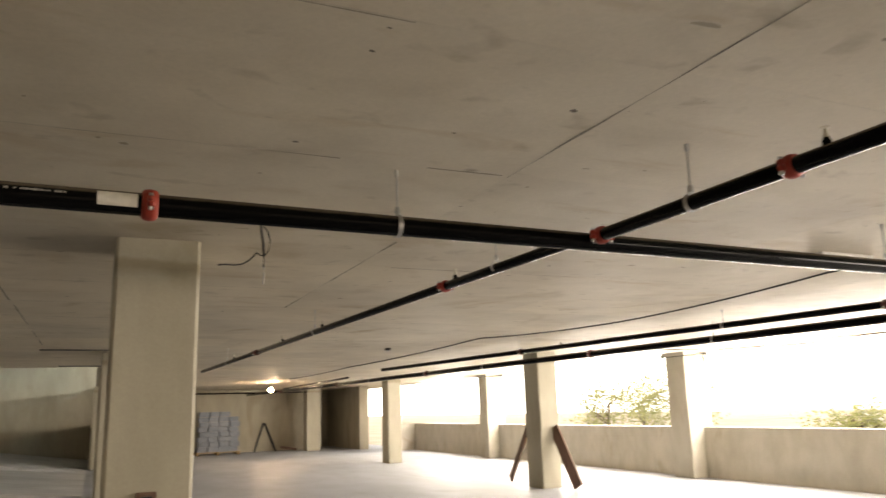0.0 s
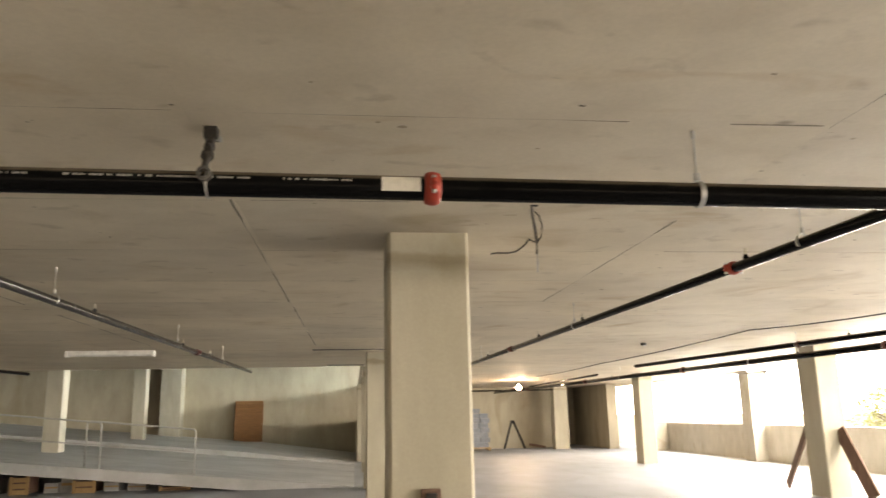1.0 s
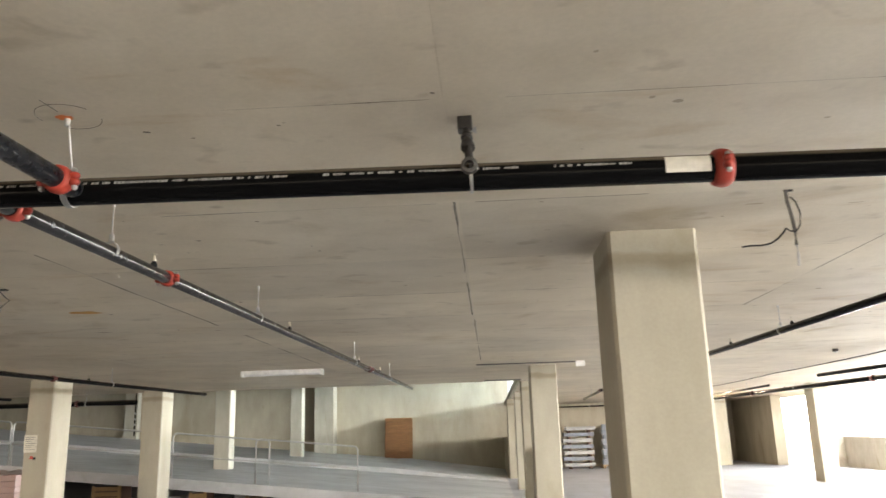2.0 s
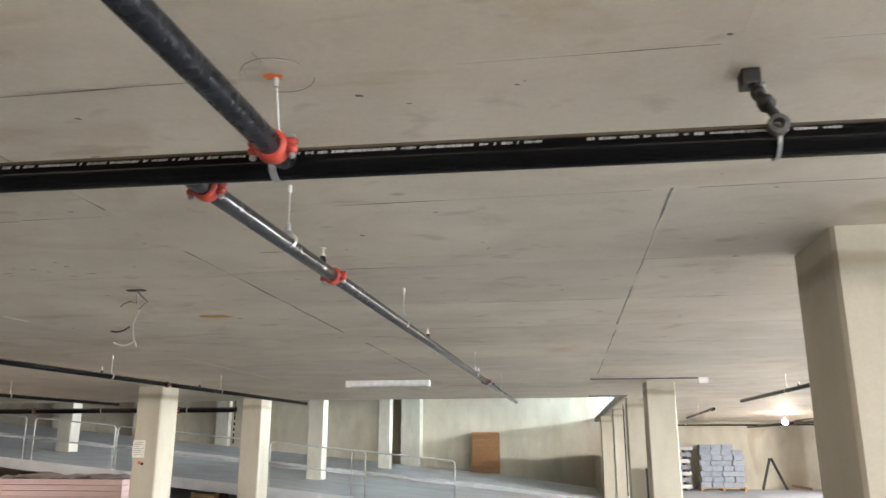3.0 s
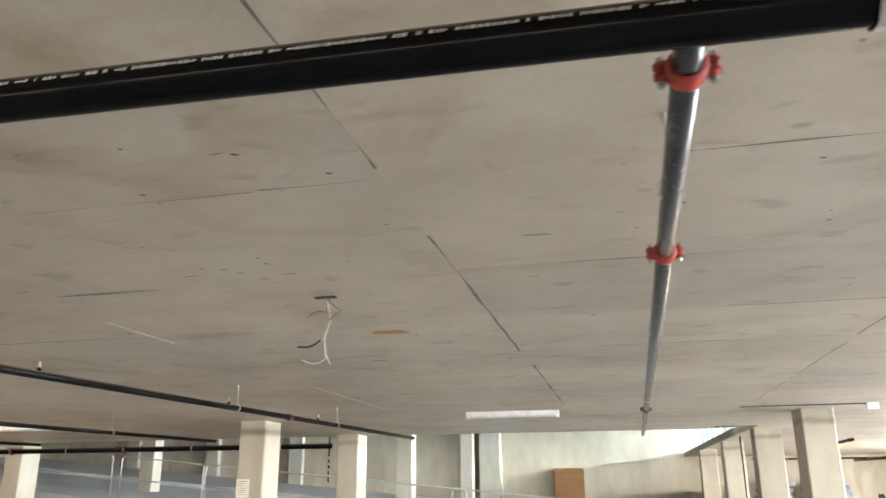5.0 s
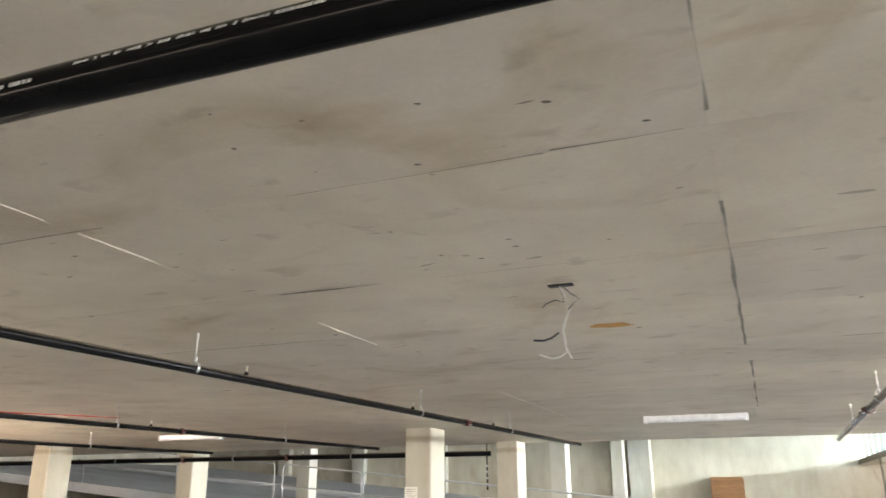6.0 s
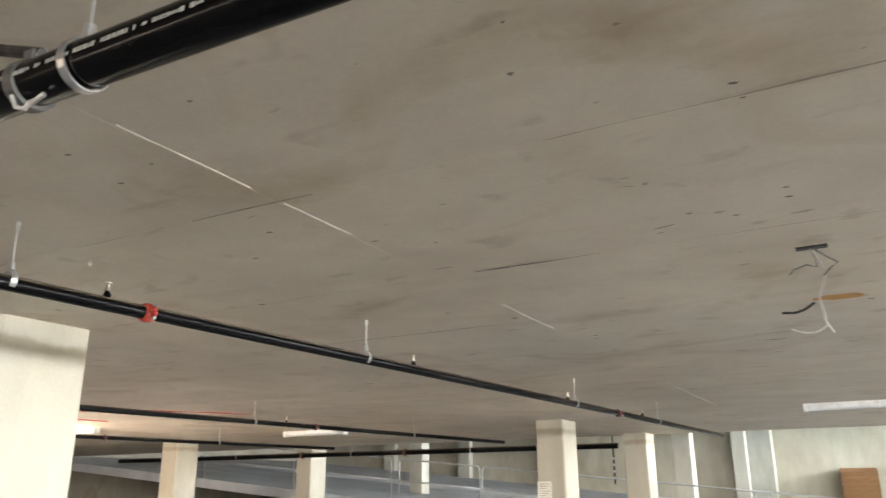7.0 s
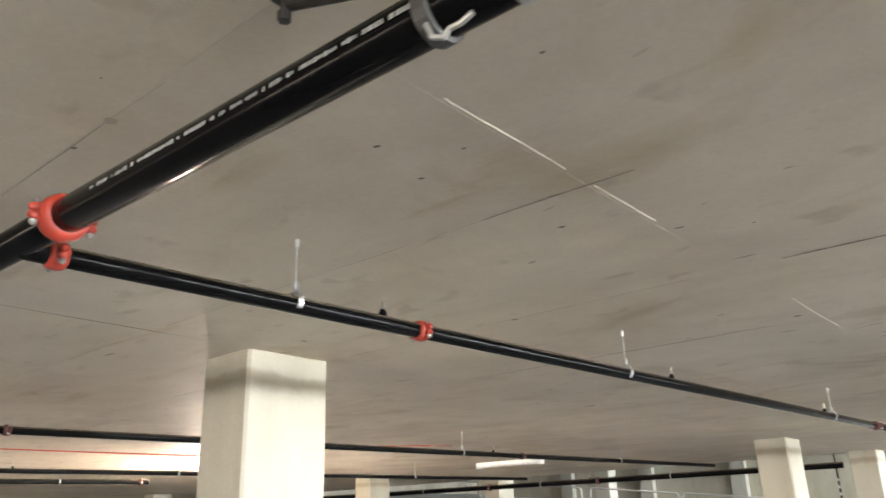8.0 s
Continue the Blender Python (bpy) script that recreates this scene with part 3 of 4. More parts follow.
# ---- sway braces ----
def brace_across(x):
    ob = thing("sway_brace", x, pipe_y(x), CEIL, "dark steel sway brace between the ceiling and the pipe", "pipe brace", "sway braces")
    a, b = Vector((-0.015, 0.105, -0.03)), Vector((-0.004, -0.055, -0.205))
    d = (b - a).normalized()
    bm = new_bm()
    tube(bm, [a, b], 0.013, 12)
    part("strut", bm, M_DARKSTEEL, ob, smooth=True)
    bm = new_bm()
    box(bm, -0.042, 0.075, -0.045, 0.008, 0.135, 0.004, 0.006)
    part("ceiling_shoe", bm, M_DARKSTEEL, ob)
    bm = new_bm()
    lathe(bm, a + Vector((0.015, 0, -0.012)), (1, 0, 0), [(0, 0.006), (0.012, 0.006), (0.012, 0.011), (0.021, 0.011)], 6)
    part("bolt", bm, M_ZINC, ob)
    for f, q in ((0.34, 0.020), (0.62, 0.023)):
        bm = new_bm()
        lathe(bm, a.lerp(b, f), d, [(-0.014, 0.014), (-0.010, q), (0.010, q), (0.014, 0.014)], 12)
        part("set_collar", bm, M_DARKSTEEL, ob)
    bm = new_bm()
    c = b + Vector((0, -0.006, -0.022))
    rows = []
    for k in range(20):
        t = k * math.tau / 20
        rows.append([bm.verts.new(c + Vector((math.cos(t) * q, w, math.sin(t) * q))) for q, w in ((0.015, -0.012), (0.026, -0.010), (0.026, 0.014), (0.015, 0.016))])
    for u, v in zip(rows, rows[1:] + rows[:1]):
        for k in range(4):
            bm.faces.new((u[k], u[(k + 1) % 4], v[(k + 1) % 4], v[k]))
    part("eye_clamp", bm, M_GREYSTEEL, ob, "dull grey eye clamp on the pipe")
    ring_on(ob, (1, 0, 0), 0.0445, pipe_z(x), 0.010)


def brace_along(x):
    ob = thing("sway_brace", x, pipe_y(x), CEIL, "dark steel sway brace leaning along the pipe to the ceiling", "pipe brace", "sway braces")
    bm = new_bm()
    tube(bm, [(-0.45, -0.015, -0.034), (-0.085, 0.0, -0.160)], 0.0125, 12)
    part("strut", bm, M_DARKSTEEL, ob)
    bm = new_bm()
    box(bm, -0.48, -0.04, -0.025, -0.425, 0.01, 0.004, 0.005)
    part("ceiling_shoe", bm, M_DARKSTEEL, ob)
    bm = new_bm()
    lathe(bm, (-0.46, -0.02, -0.068), (0, 0, 1), [(0, 0.013), (0.02, 0.013), (0.02, 0.009), (0.05, 0.009)], 6)
    part("bolt", bm, M_DARKSTEEL, ob)
    bm = new_bm()
    lathe(bm, (-0.12, 0, pipe_z(x) - CEIL), (1, 0, 0), [(0, 0.0445), (0.003, 0.051), (0.03, 0.051), (0.033, 0.0445)], 20)
    box(bm, -0.12, -0.018, pipe_z(x) - CEIL + 0.046, -0.087, 0.018, pipe_z(x) - CEIL + 0.072, 0.005)
    part("pipe_clamp", bm, M_GREYSTEEL, ob, "dull grey clamp round the pipe")
    bm = new_bm()
    tube(bm, [(-0.10, -0.035, pipe_z(x) - CEIL - 0.038), (-0.094, -0.028, pipe_z(x) - CEIL - 0.060), (-0.078, -0.020, pipe_z(x) - CEIL - 0.064), (-0.066, -0.020, pipe_z(x) - CEIL - 0.054), (-0.045, -0.022, pipe_z(x) - CEIL - 0.057), (-0.022, -0.022, pipe_z(x) - CEIL - 0.050)], 0.005, 8)
    part("bent_hook", bm, M_ZINC, ob)


brace_across(-0.80)
brace_along(-5.19)


# ---- strip lights and bulbs ----
def strip_light(x, y, length, label, lens):
    ob = thing("strip_light", x, y, CEIL, label, "ceiling light", "strip lights")
    bm = new_bm()
    box(bm, -length / 2, -0.055, -0.045, length / 2, 0.055, 0.001, 0.004)
    part("housing", bm, M_WHITE, ob)
    bm = new_bm()
    n = 10
    rows = []
    for x0 in (-length / 2 + 0.02, length / 2 - 0.02):
        rows.append([bm.verts.new((x0, 0.06 * math.cos(k * math.pi / n), -0.044 - 0.045 * math.sin(k * math.pi / n))) for k in range(n + 1)])
    for k in range(n):
        bm.faces.new((rows[0][k], rows[0][k + 1], rows[1][k + 1], rows[1][k]))
    bm.faces.new(rows[0])
    bm.faces.new(rows[1])
    part("diffuser", bm, lens, ob)
    for sg in (-1, 1):
        bm = new_bm()
        box(bm, sg * length / 2 - 0.022, -0.063, -0.095, sg * length / 2 + 0.022, 0.063, -0.001, 0.006)
        part("end_cap", bm, M_WHITE, ob)
    return ob


strip_light(-4.06, 13.0, 1.28, "unlit white four-foot strip light under the slab", M_LENS)
strip_light(-12.5, 13.2, 1.28, "unlit white four-foot strip light under the slab", M_LENS)
strip_light(-15.6, 10.7, 1.28, "unlit white four-foot strip light under the slab", M_LENS)
# dark strip draws a thin shadow line under the slab, beside a white end box
ob = thing("slab_shadow_strip", -0.12, 13.15, CEIL, "thin dark strip drawn as a shadow line, with a white end box", "cable channel")
bm = new_bm()
box(bm, -0.85, -0.02, -0.018, 0.72, 0.02, 0.001, 0.004)
part("channel", bm, M_GREYCABLE, ob)
bm = new_bm()
box(bm, 0.721, -0.05, -0.085, 0.86, 0.05, 0.001, 0.008)
part("end_box", bm, M_WHITE, ob)
strip_light(4.90, 4.08, 0.5, "short white strip light near the window bays", M_LENS)


def bulb(x, y, z, mat):
    ob = thing("work_light", x, y, CEIL, "bare lit globe work lamp hanging from a cable", "work light", "work lights")
    bm = new_bm()
    tube(bm, [(0, 0, 0.003), (0.01, 0, (z - CEIL) * 0.5), (0, 0, z - CEIL + 0.09)], 0.006, 8)
    part("cable", bm, M_CABLE, ob)
    bm = new_bm()
    lathe(bm, (0, 0, z - CEIL + 0.05), (0, 0, 1), [(0, 0.02), (0.05, 0.022), (0.06, 0.01)], 12)
    part("socket", bm, M_CABLE, ob)
    bm = new_bm()
    lathe(bm, (0, 0, z - CEIL + 0.05), (0, 0, -1), [(0, 0.03)] + [(0.02 + 0.075 * (1 - math.cos(radians(a))), max(0.004, 0.075 * math.sin(radians(a)))) for a in range(18, 181, 9)], 24)
    part("bulb", bm, mat, ob, "glowing warm bulb", True)


bulb(5.22, 26.4, 2.40, M_BULB)
bulb(-15.3, 9.2, 2.36, M_BRIGHTBULB)


# ---- loose wires, cables and marks on the ceiling ----
def wire_drop(x, y, runs, label, plate=0.062):
    ob = thing("ceiling_wires", x, y, CEIL, label, "loose wires", "loose ceiling wires")
    bm = new_bm()
    box(bm, -plate, -plate * 0.35, -0.008, plate, plate * 0.35, 0.003, 0.003)
    part("box_plate", bm, M_DARKSTEEL, ob)
    for name, pts, r, mat in runs:
        bm = new_bm()
        tube(bm, pts, r, 8)
        part(name, bm, mat, ob)


wire_drop(-4.10, 5.82, (
    ("conduit", [(-0.01, 0, 0), (0.02, 0, -0.06), (0.035, 0.005, -0.13), (0.01, 0, -0.20), (0.0, 0, -0.23)], 0.0036, M_WHITECABLE),
    ("white_wire", [(0.0, 0, -0.23), (0.012, 0, -0.30), (0.01, 0, -0.345), (-0.03, 0, -0.365), (-0.07, 0, -0.365), (-0.12, 0, -0.345)], 0.0035, M_WHITECABLE),
    ("white_wire", [(0.0, 0, -0.23), (0.005, 0.01, -0.31), (0.035, 0.01, -0.37)], 0.0032, M_WHITECABLE),
    ("black_wire", [(-0.02, 0, -0.24), (-0.06, 0, -0.265), (-0.10, 0, -0.275), (-0.15, 0, -0.27)], 0.0055, M_CABLE),
    ("thin_wire", [(0.0, 0, -0.01), (0.01, 0.0, -0.09), (-0.03, 0, -0.075), (-0.08, 0, -0.09), (-0.10, 0, -0.11)], 0.004, M_GREYCABLE),
    ("thin_wire", [(0.01, 0, -0.01), (0.05, 0, -0.05), (0.09, 0, -0.08), (0.06, 0, -0.10), (0.03, 0, -0.13)], 0.004, M_GREYCABLE)),
    "white flexible wires and a black lead hanging from a ceiling box")
wire_drop(0.635, 4.31, (
    ("conduit", [(-0.012, 0, 0.002), (-0.010, 0, -0.06), (0.0, 0, -0.12), (0.006, 0, -0.19), (0.004, 0, -0.26)], 0.0085, M_GREYCABLE),
    ("conduit", [(0.004, 0, -0.26), (0.006, 0, -0.30), (0.003, 0, -0.355)], 0.0055, M_GALV),
    ("black_wire", [(0.0, -0.008, -0.035), (0.022, -0.01, -0.06), (0.036, -0.01, -0.115), (0.028, -0.01, -0.17), (0.006, -0.012, -0.20), (-0.02, -0.012, -0.197), (-0.035, -0.01, -0.183)], 0.0035, M_CABLE),
    ("black_wire", [(-0.035, -0.01, -0.183), (-0.055, -0.01, -0.208), (-0.078, -0.01, -0.230), (-0.11, -0.01, -0.25), (-0.15, -0.01, -0.258), (-0.20, -0.01, -0.257), (-0.24, -0.01, -0.262)], 0.0042, M_CABLE)),
    "grey flexible conduit and a black lead hanging from the ceiling", 0.02)


def ceiling_cable(name, pts, label):
    bm = new_bm()
    fine = []
    for (a, b) in zip(pts, pts[1:]):
        for k in range(8):
            f = k / 8
            p = Vector(a).lerp(Vector(b), f)
            p.z -= 0.10 * f * (1 - f)
            fine.append(p)
    fine.append(Vector(pts[-1]))
    o = fine[0].copy()
    tube(bm, [p - o for p in fine], 0.009, 6)
    ob = link(name, bm, M_CABLE)
    ob.location = o
    tagged(ob, label, "cable", "slack cables")


ceiling_cable("slack_cable", [(5.3, 24.0, 2.62), (5.3, 17.8, 2.61), (5.15, 10.6, 2.615), (5.9, 8.1, 2.60), (5.45, 4.65, 2.615), (5.3, 1.0, 2.62)], "thin black cable slung loosely along the ceiling")
ceiling_cable("slack_cable", [(11.25, 29.5, 2.55), (11.3, 22.7, 2.55), (11.3, 13.45, 2.55), (11.4, 4.2, 2.55)], "thin black cable strung along the window piers")
ceiling_cable("slack_cable", [(9.4, 12.4, 2.62), (11.4, 11.6, 2.58), (11.5, 8.9, 2.58), (11.5, 4.0, 2.6)], "thin black cable strung along the window bays")


def smear(name, x, y, w, d, turn, mat, label, category):
    """A thin ragged patch of paint under the slab."""
    rng = random.Random(int(x * 100))
    bm = new_bm()
    vs = []
    for k in range(22):
        a = k * math.tau / 22
        q = rng.uniform(0.72, 1.1)
        vs.append(bm.verts.new((w / 2 * q * math.cos(a), d / 2 * q * math.sin(a), 0)))
    bm.faces.new(vs)
    ob = link(name, bm, mat)
    ob.matrix_world = pose(x, y, CEIL - 0.0045, 0, 0, turn)
    return tagged(ob, label, category)


smear("paint_mark", -4.05, 6.86, 0.30, 0.15, 4, M_ORANGE, "rubbed orange paint mark on the ceiling", "paint mark")
smear("paint_mark", -2.115, 3.108, 0.06, 0.045, 0, material("bright_orange_paint", (0.75, 0.18, 0.04), 0.7)[0], "bright orange dab round a hanger anchor", "paint mark")


def scribble(pts, r, mat, label):
    bm = new_bm()
    o = Vector((*pts[0], CEIL - 0.004))
    tube(bm, [Vector((*p, CEIL - 0.004)) - o for p in pts], r, 4)
    ob = link("marker_line", bm, mat)
    ob.location = o
    tagged(ob, label, "marker line", "marker lines on the ceiling")


scribble([(-12.6, 8.2), (-11.8, 9.5), (-11.3, 10.3)], 0.006, M_REDINK, "thin red marker line on the ceiling")
scribble([(-13.4, 8.6), (-12.2, 9.1), (-11.4, 10.0)], 0.006, M_REDINK, "thin red marker line on the ceiling")
scribble([(-14.5, 4.5), (-14.2, 7.5), (-13.8, 10.0)], 0.010, M_REDINK, "thin red marker line on the ceiling")
M_PENCIL, _, _b = material("pencil_mark", (0.11, 0.095, 0.08), 0.95)
for r0, a0, a1 in ((0.10, 15, 125), (0.10, 170, 335)):
    scribble([(-2.10 + r0 * math.cos(radians(a)), 3.105 + r0 * math.sin(radians(a))) for a in range(a0, a1, 10)], 0.0011, M_PENCIL, "pencilled layout circle round a hanger anchor")
scribble([(-2.12, 2.97), (-2.112, 3.06)], 0.0018, M_PENCIL, "pencilled layout line on the ceiling")

# seam ridges and gaps along the long formwork joints
def seam(x, ya, yb, w, mat, label, ridge=0.0006):
    rng = random.Random(int(ya * 37 + x * 11))
    bm = new_bm()
    y, last = ya, None
    while y < yb:
        q = w * max(0.04, 0.62 + 1.3 * noise.noise((y * 1.9, x * 3.1, 4.0))) * rng.uniform(0.8, 1.1)
        c = x + 0.006 * noise.noise((y * 3.0, x, 8.0))
        row = [bm.verts.new((c - q, y, 0)), bm.verts.new((c, y, -ridge * rng.uniform(0.3, 1))), bm.verts.new((c + q, y, 0))]
        if last:
            bm.faces.new((last[0], last[1], row[1], row[0]))
            bm.faces.new((last[1], last[2], row[2], row[1]))
        last = row
        y += rng.uniform(0.02, 0.05)
    ob = link("joint_seam", bm, mat)
    ob.location = (0, 0, CEIL - 0.0025)
    tagged(ob, label, "concrete seam", "formwork seams", "structure")


M_DARKJOINT = concrete("dirty_joint", (0.13, 0.115, 0.095), (0.30, 0.27, 0.22), (0.8, 0.8, 0.8), 0.9, (1, 1, 1), 0, 7)
M_LIGHTSEAM = concrete("pale_grout_seam", (0.42, 0.375, 0.305), (0.56, 0.50, 0.415), (0.8, 0.8, 0.8), 0.8)
DARKS = "dark ragged seam between formwork boards"
for x, ya, yb, w in ((1.53, 0.3, 3.15, 0.008), (1.53, 4.6, 7.8, 0.007), (-0.9, 4.25, 7.8, 0.0062), (-0.89, 8.1, 12.6, 0.006), (-3.29, 3.2, 4.2, 0.011), (-3.29, 4.9, 7.9, 0.009), (-3.27, 8.6, 12.2, 0.010), (1.53, -3.0, 0.3, 0.007), (-8.2, 2.6, 4.6, 0.008)):
    seam(x, ya, yb, w, M_DARKJOINT, DARKS)
for x, ya, yb in ((-5.68, 3.6, 4.15), (-5.68, 4.3, 4.7), (-5.67, 6.1, 6.9), (-5.68, 9.6, 12.6)):
    seam(x, ya, yb, 0.0015, M_LIGHTSEAM, "pale grout ridge between formwork boards", 0.004)


M_CROSS = concrete("weathered_joint", (0.13, 0.11, 0.085), (0.40, 0.35, 0.28), (0.8, 0.8, 0.8), 0.9, (1, 1, 1), 0, 6)


def cross_seam(y, xa, xb, w):
    rng = random.Random(int(xa * 53 + y * 17))
    bm = new_bm()
    x, last = xa, None
    while x < xb:
        q = w * max(0.12, 0.55 + 1.5 * noise.noise((x * 1.7, y * 2.3, 6.0))) * rng.uniform(0.8, 1.1)
        c = y + 0.005 * noise.noise((x * 3.0, y, 2.0))
        row = [bm.verts.new((x, c - q, 0)), bm.verts.new((x, c, -0.0005)), bm.verts.new((x, c + q, 0))]
        if last:
            bm.faces.new((last[0], last[1], row[1], row[0]))
            bm.faces.new((last[1], last[2], row[2], row[1]))
        last = row
        x += rng.uniform(0.02, 0.05)
    ob = link("joint_seam", bm, M_CROSS)
    ob.location = (0, 0, CEIL - 0.0028)
    tagged(ob, DARKS, "concrete seam", "formwork seams", "structure")


for y, xa, xb, w in ((3.13, 1.12, 1.5, 0.006), (3.13, -0.68, 0.77, 0.004), (4.262, -3.75, -3.35, 0.004), (4.28, -6.1, -5.5, 0.006), (3.11, -3.15, -2.3, 0.0028), (4.27, -2.3, -0.95, 0.0045), (5.44, -3.25, -1.75, 0.009), (6.605, -2.3, -0.9, 0.011), (7.79, -2.7, -1.0, 0.008), (4.275, -4.7, -3.76, 0.003), (5.45, -4.6, -3.5, 0.004), (3.12, -1.6, -0.9, 0.004), (5.45, -0.9, 1.4, 0.004), (6.605, -0.8, 1.5, 0.004), (4.26, -0.8, 0.0, 0.004), (7.79, -0.8, 1.6, 0.004), (5.45, 1.8, 4.0, 0.006), (8.94, 2.0, 4.0, 0.006), (8.94, -5.6, -3.4, 0.004), (5.45, -5.5, -4.9, 0.008), (6.605, -8.0, -5.9, 0.006)):
    cross_seam(y, xa, xb, 1.15 * w)
rng = random.Random(77)
for j in range(-2, 8):
    for i in range(-5, 2):
        xa = 1.53 + 2.41 * i
        f = rng.uniform(0.0, 0.35)
        g = rng.uniform(0.6, 1.0)
        if i > -4 and i < 1 and 0 <= j <= 4:
            continue
        cross_seam(3.11 + 1.165 * j + 0.004, xa + 2.41 * f + 0.02, xa + 2.41 * g - 0.02, rng.choice((0.0018, 0.0025, 0.0035)))


# ---- railings on the ramp ----
def railing(xa, xb, y, h=1.0):
    za, zb = ramp_height(xa), ramp_height(xb)
    ob = thing("guard_rail", xa, y, za, "galvanised tube guard rail panel along the ramp edge", "railing", "guard rails")
    L, dz, r = xb - xa, zb - za, 0.021

    def at(s, z):
        return Vector((s, 0, dz * s / L + z))
    bm = new_bm()
    c = 0.10
    pts = [at(0, -0.01), at(0, h - c)]
    for a in (30, 60, 90):
        pts.append(at(c - c * math.cos(radians(a)), h - c + c * math.sin(radians(a))))
    for a in (60, 30, 0):
        pts.append(at(L - c + c * math.cos(radians(a)), h - c + c * math.sin(radians(a))))
    pts.append(at(L, -0.01))
    tube(bm, pts, r, 10)
    part("frame", bm, M_GALV, ob, smooth=True)
    bm = new_bm()
    tube(bm, [at(0, h * 0.5), at(L, h * 0.5)], r * 0.85, 10)
    part("middle_rail", bm, M_GALV, ob, smooth=True)
    for q in (0, L):
        bm = new_bm()
        lathe(bm, at(q, -0.004), (0, 0, 1), [(0, 0.05), (0.012, 0.05), (0.012, 0.026), (0.03, 0.026)], 10)
        part("foot_plate", bm, M_GALV, ob)


for xa, xb, dy in ((-8.11, -5.85, 0), (-6.18, -3.83, 0.06), (-11.95, -8.5, 0), (-14.2, -12.05, 0.06), (-17.2, -14.4, 0), (-20.6, -17.4, 0)):
    railing(xa, xb, 18.62 + dy)


# ---- stored materials ----
def plywood_stack():
    x, y = -4.75, NORTH - 0.36
    z = ramp_height(x) + 0.14
    for k in range(4):
        ob = thing("plywood_sheet", x + 0.015 * k, y - 0.06 * k, z, "reddish brown plywood sheet leaning on the rear wall", "plywood", "leaning plywood sheets")
        bm = new_bm()
        box(bm, -0.58, -0.015, 0, 0.58, 0.015, 1.68 - 0.03 * k, 0.003)
        bmesh.ops.transform(bm, matrix=Matrix.Rotation(radians(-7), 4, "X"), verts=bm.verts)
        sheet = part("sheet", bm, M_WOOD, ob)
        if k == 3:
            for zz in (0.28, 1.05, 1.32, 1.5):
                bm = new_bm()
                box(bm, -0.58, -0.055, zz, 0.58, -0.0155, zz + 0.05, 0.003)
                bmesh.ops.transform(bm, matrix=Matrix.Rotation(radians(-7), 4, "X"), verts=bm.verts)
                part("batten", bm, M_WOOD, ob)


def carton(x, y, w, d, h):
    ob = thing("carton", x, y, 0, "pale closed carton stored under the ramp", "box", "cartons under the ramp")
    bm = new_bm()
    box(bm, -w / 2, -d / 2, 0, w / 2, d / 2, h, 0.008)
    part("body", bm, M_PALE, ob)
    bm = new_bm()
    box(bm, -w / 2 + 0.01, -d / 2 - 0.003, h * 0.45, w / 2 - 0.01, -d / 2 - 0.0005, h * 0.62)
    part("tape", bm, M_PINE, ob)


def crate(x, y, w, d, h):
    ob = thing("wooden_crate", x, y, 0, "slatted pale pine crate stored under the ramp", "crate", "crates under the ramp")
    bm = new_bm()
    box(bm, -w / 2 + 0.02, -d / 2 + 0.02, 0.02, w / 2 - 0.02, d / 2 - 0.02, h - 0.03)
    part("filling", bm, M_REDWOOD, ob)
    n = max(2, int(h / 0.11))
    for k in range(n):
        z = k * h / n
        bm = new_bm()
        box(bm, -w / 2, -d / 2, z + 0.004, w / 2, -d / 2 + 0.018, z + h / n - 0.03, 0.002)
        part("slat", bm, M_PINE, ob)
    for q in (-w / 2 + 0.04, w / 2 - 0.04):
        bm = new_bm()
        box(bm, q - 0.035, -d / 2 - 0.018, 0, q + 0.035, -d / 2 - 0.001, h, 0.002)
        part("batten", bm, M_PINE, ob)


for x, w, h in ((-7.62, 0.42, 0.40), (-6.25, 0.50, 0.28), (-4.3, 0.7, 0.10), (-9.8, 0.7, 0.6)):
    crate(x, 19.3, w, 0.6, h)
for x, w, h in ((-7.05, 0.30, 0.22), (-6.72, 0.26, 0.34), (-5.75, 0.34, 0.20), (-5.2, 0.4, 0.16), (-8.75, 0.5, 0.42), (-8.3, 0.3, 0.3)):
    carton(x, 19.5, w, 0.4, h)


def block_stack():
    """Grey blocks in courses on a pallet."""
    ob = thing("block_stack", 4.5, 33.4, 0, "stack of bluish grey concrete blocks on a pallet", "concrete blocks")
    for k in range(5):
        bm = new_bm()
        box(bm, -0.85, -0.40 + k * 0.19, 0.10, 0.85, -0.27 + k * 0.19, 0.125)
        part("pallet_board", bm, M_PINE, ob)
    for q in (-0.8, 0, 0.8):
        bm = new_bm()
        box(bm, q - 0.05, -0.4, 0.0, q + 0.05, 0.5, 0.099)
        part("pallet_bearer", bm, M_PINE, ob)
    me = None
    rng = random.Random(8)
    for row in range(8):
        for c in range(4):
            if row == 7 and c == 3:
                continue
            x = -0.80 + c * 0.405 + (0.05 if row % 2 else 0) + rng.uniform(-0.012, 0.012)
            if me is None:
                bm = new_bm()
                box(bm, 0, -0.19, 0, 0.385, 0.19, 0.19, 0.006)
                b0 = part("block", bm, M_BLOCK, ob)
                me = b0.data
                b0.location = (x, 0, 0.126)
            else:
                b1 = new("block", me)
                b1.parent = ob
                b1.location = (x, rng.uniform(-0.02, 0.02), 0.126 + row * 0.20)


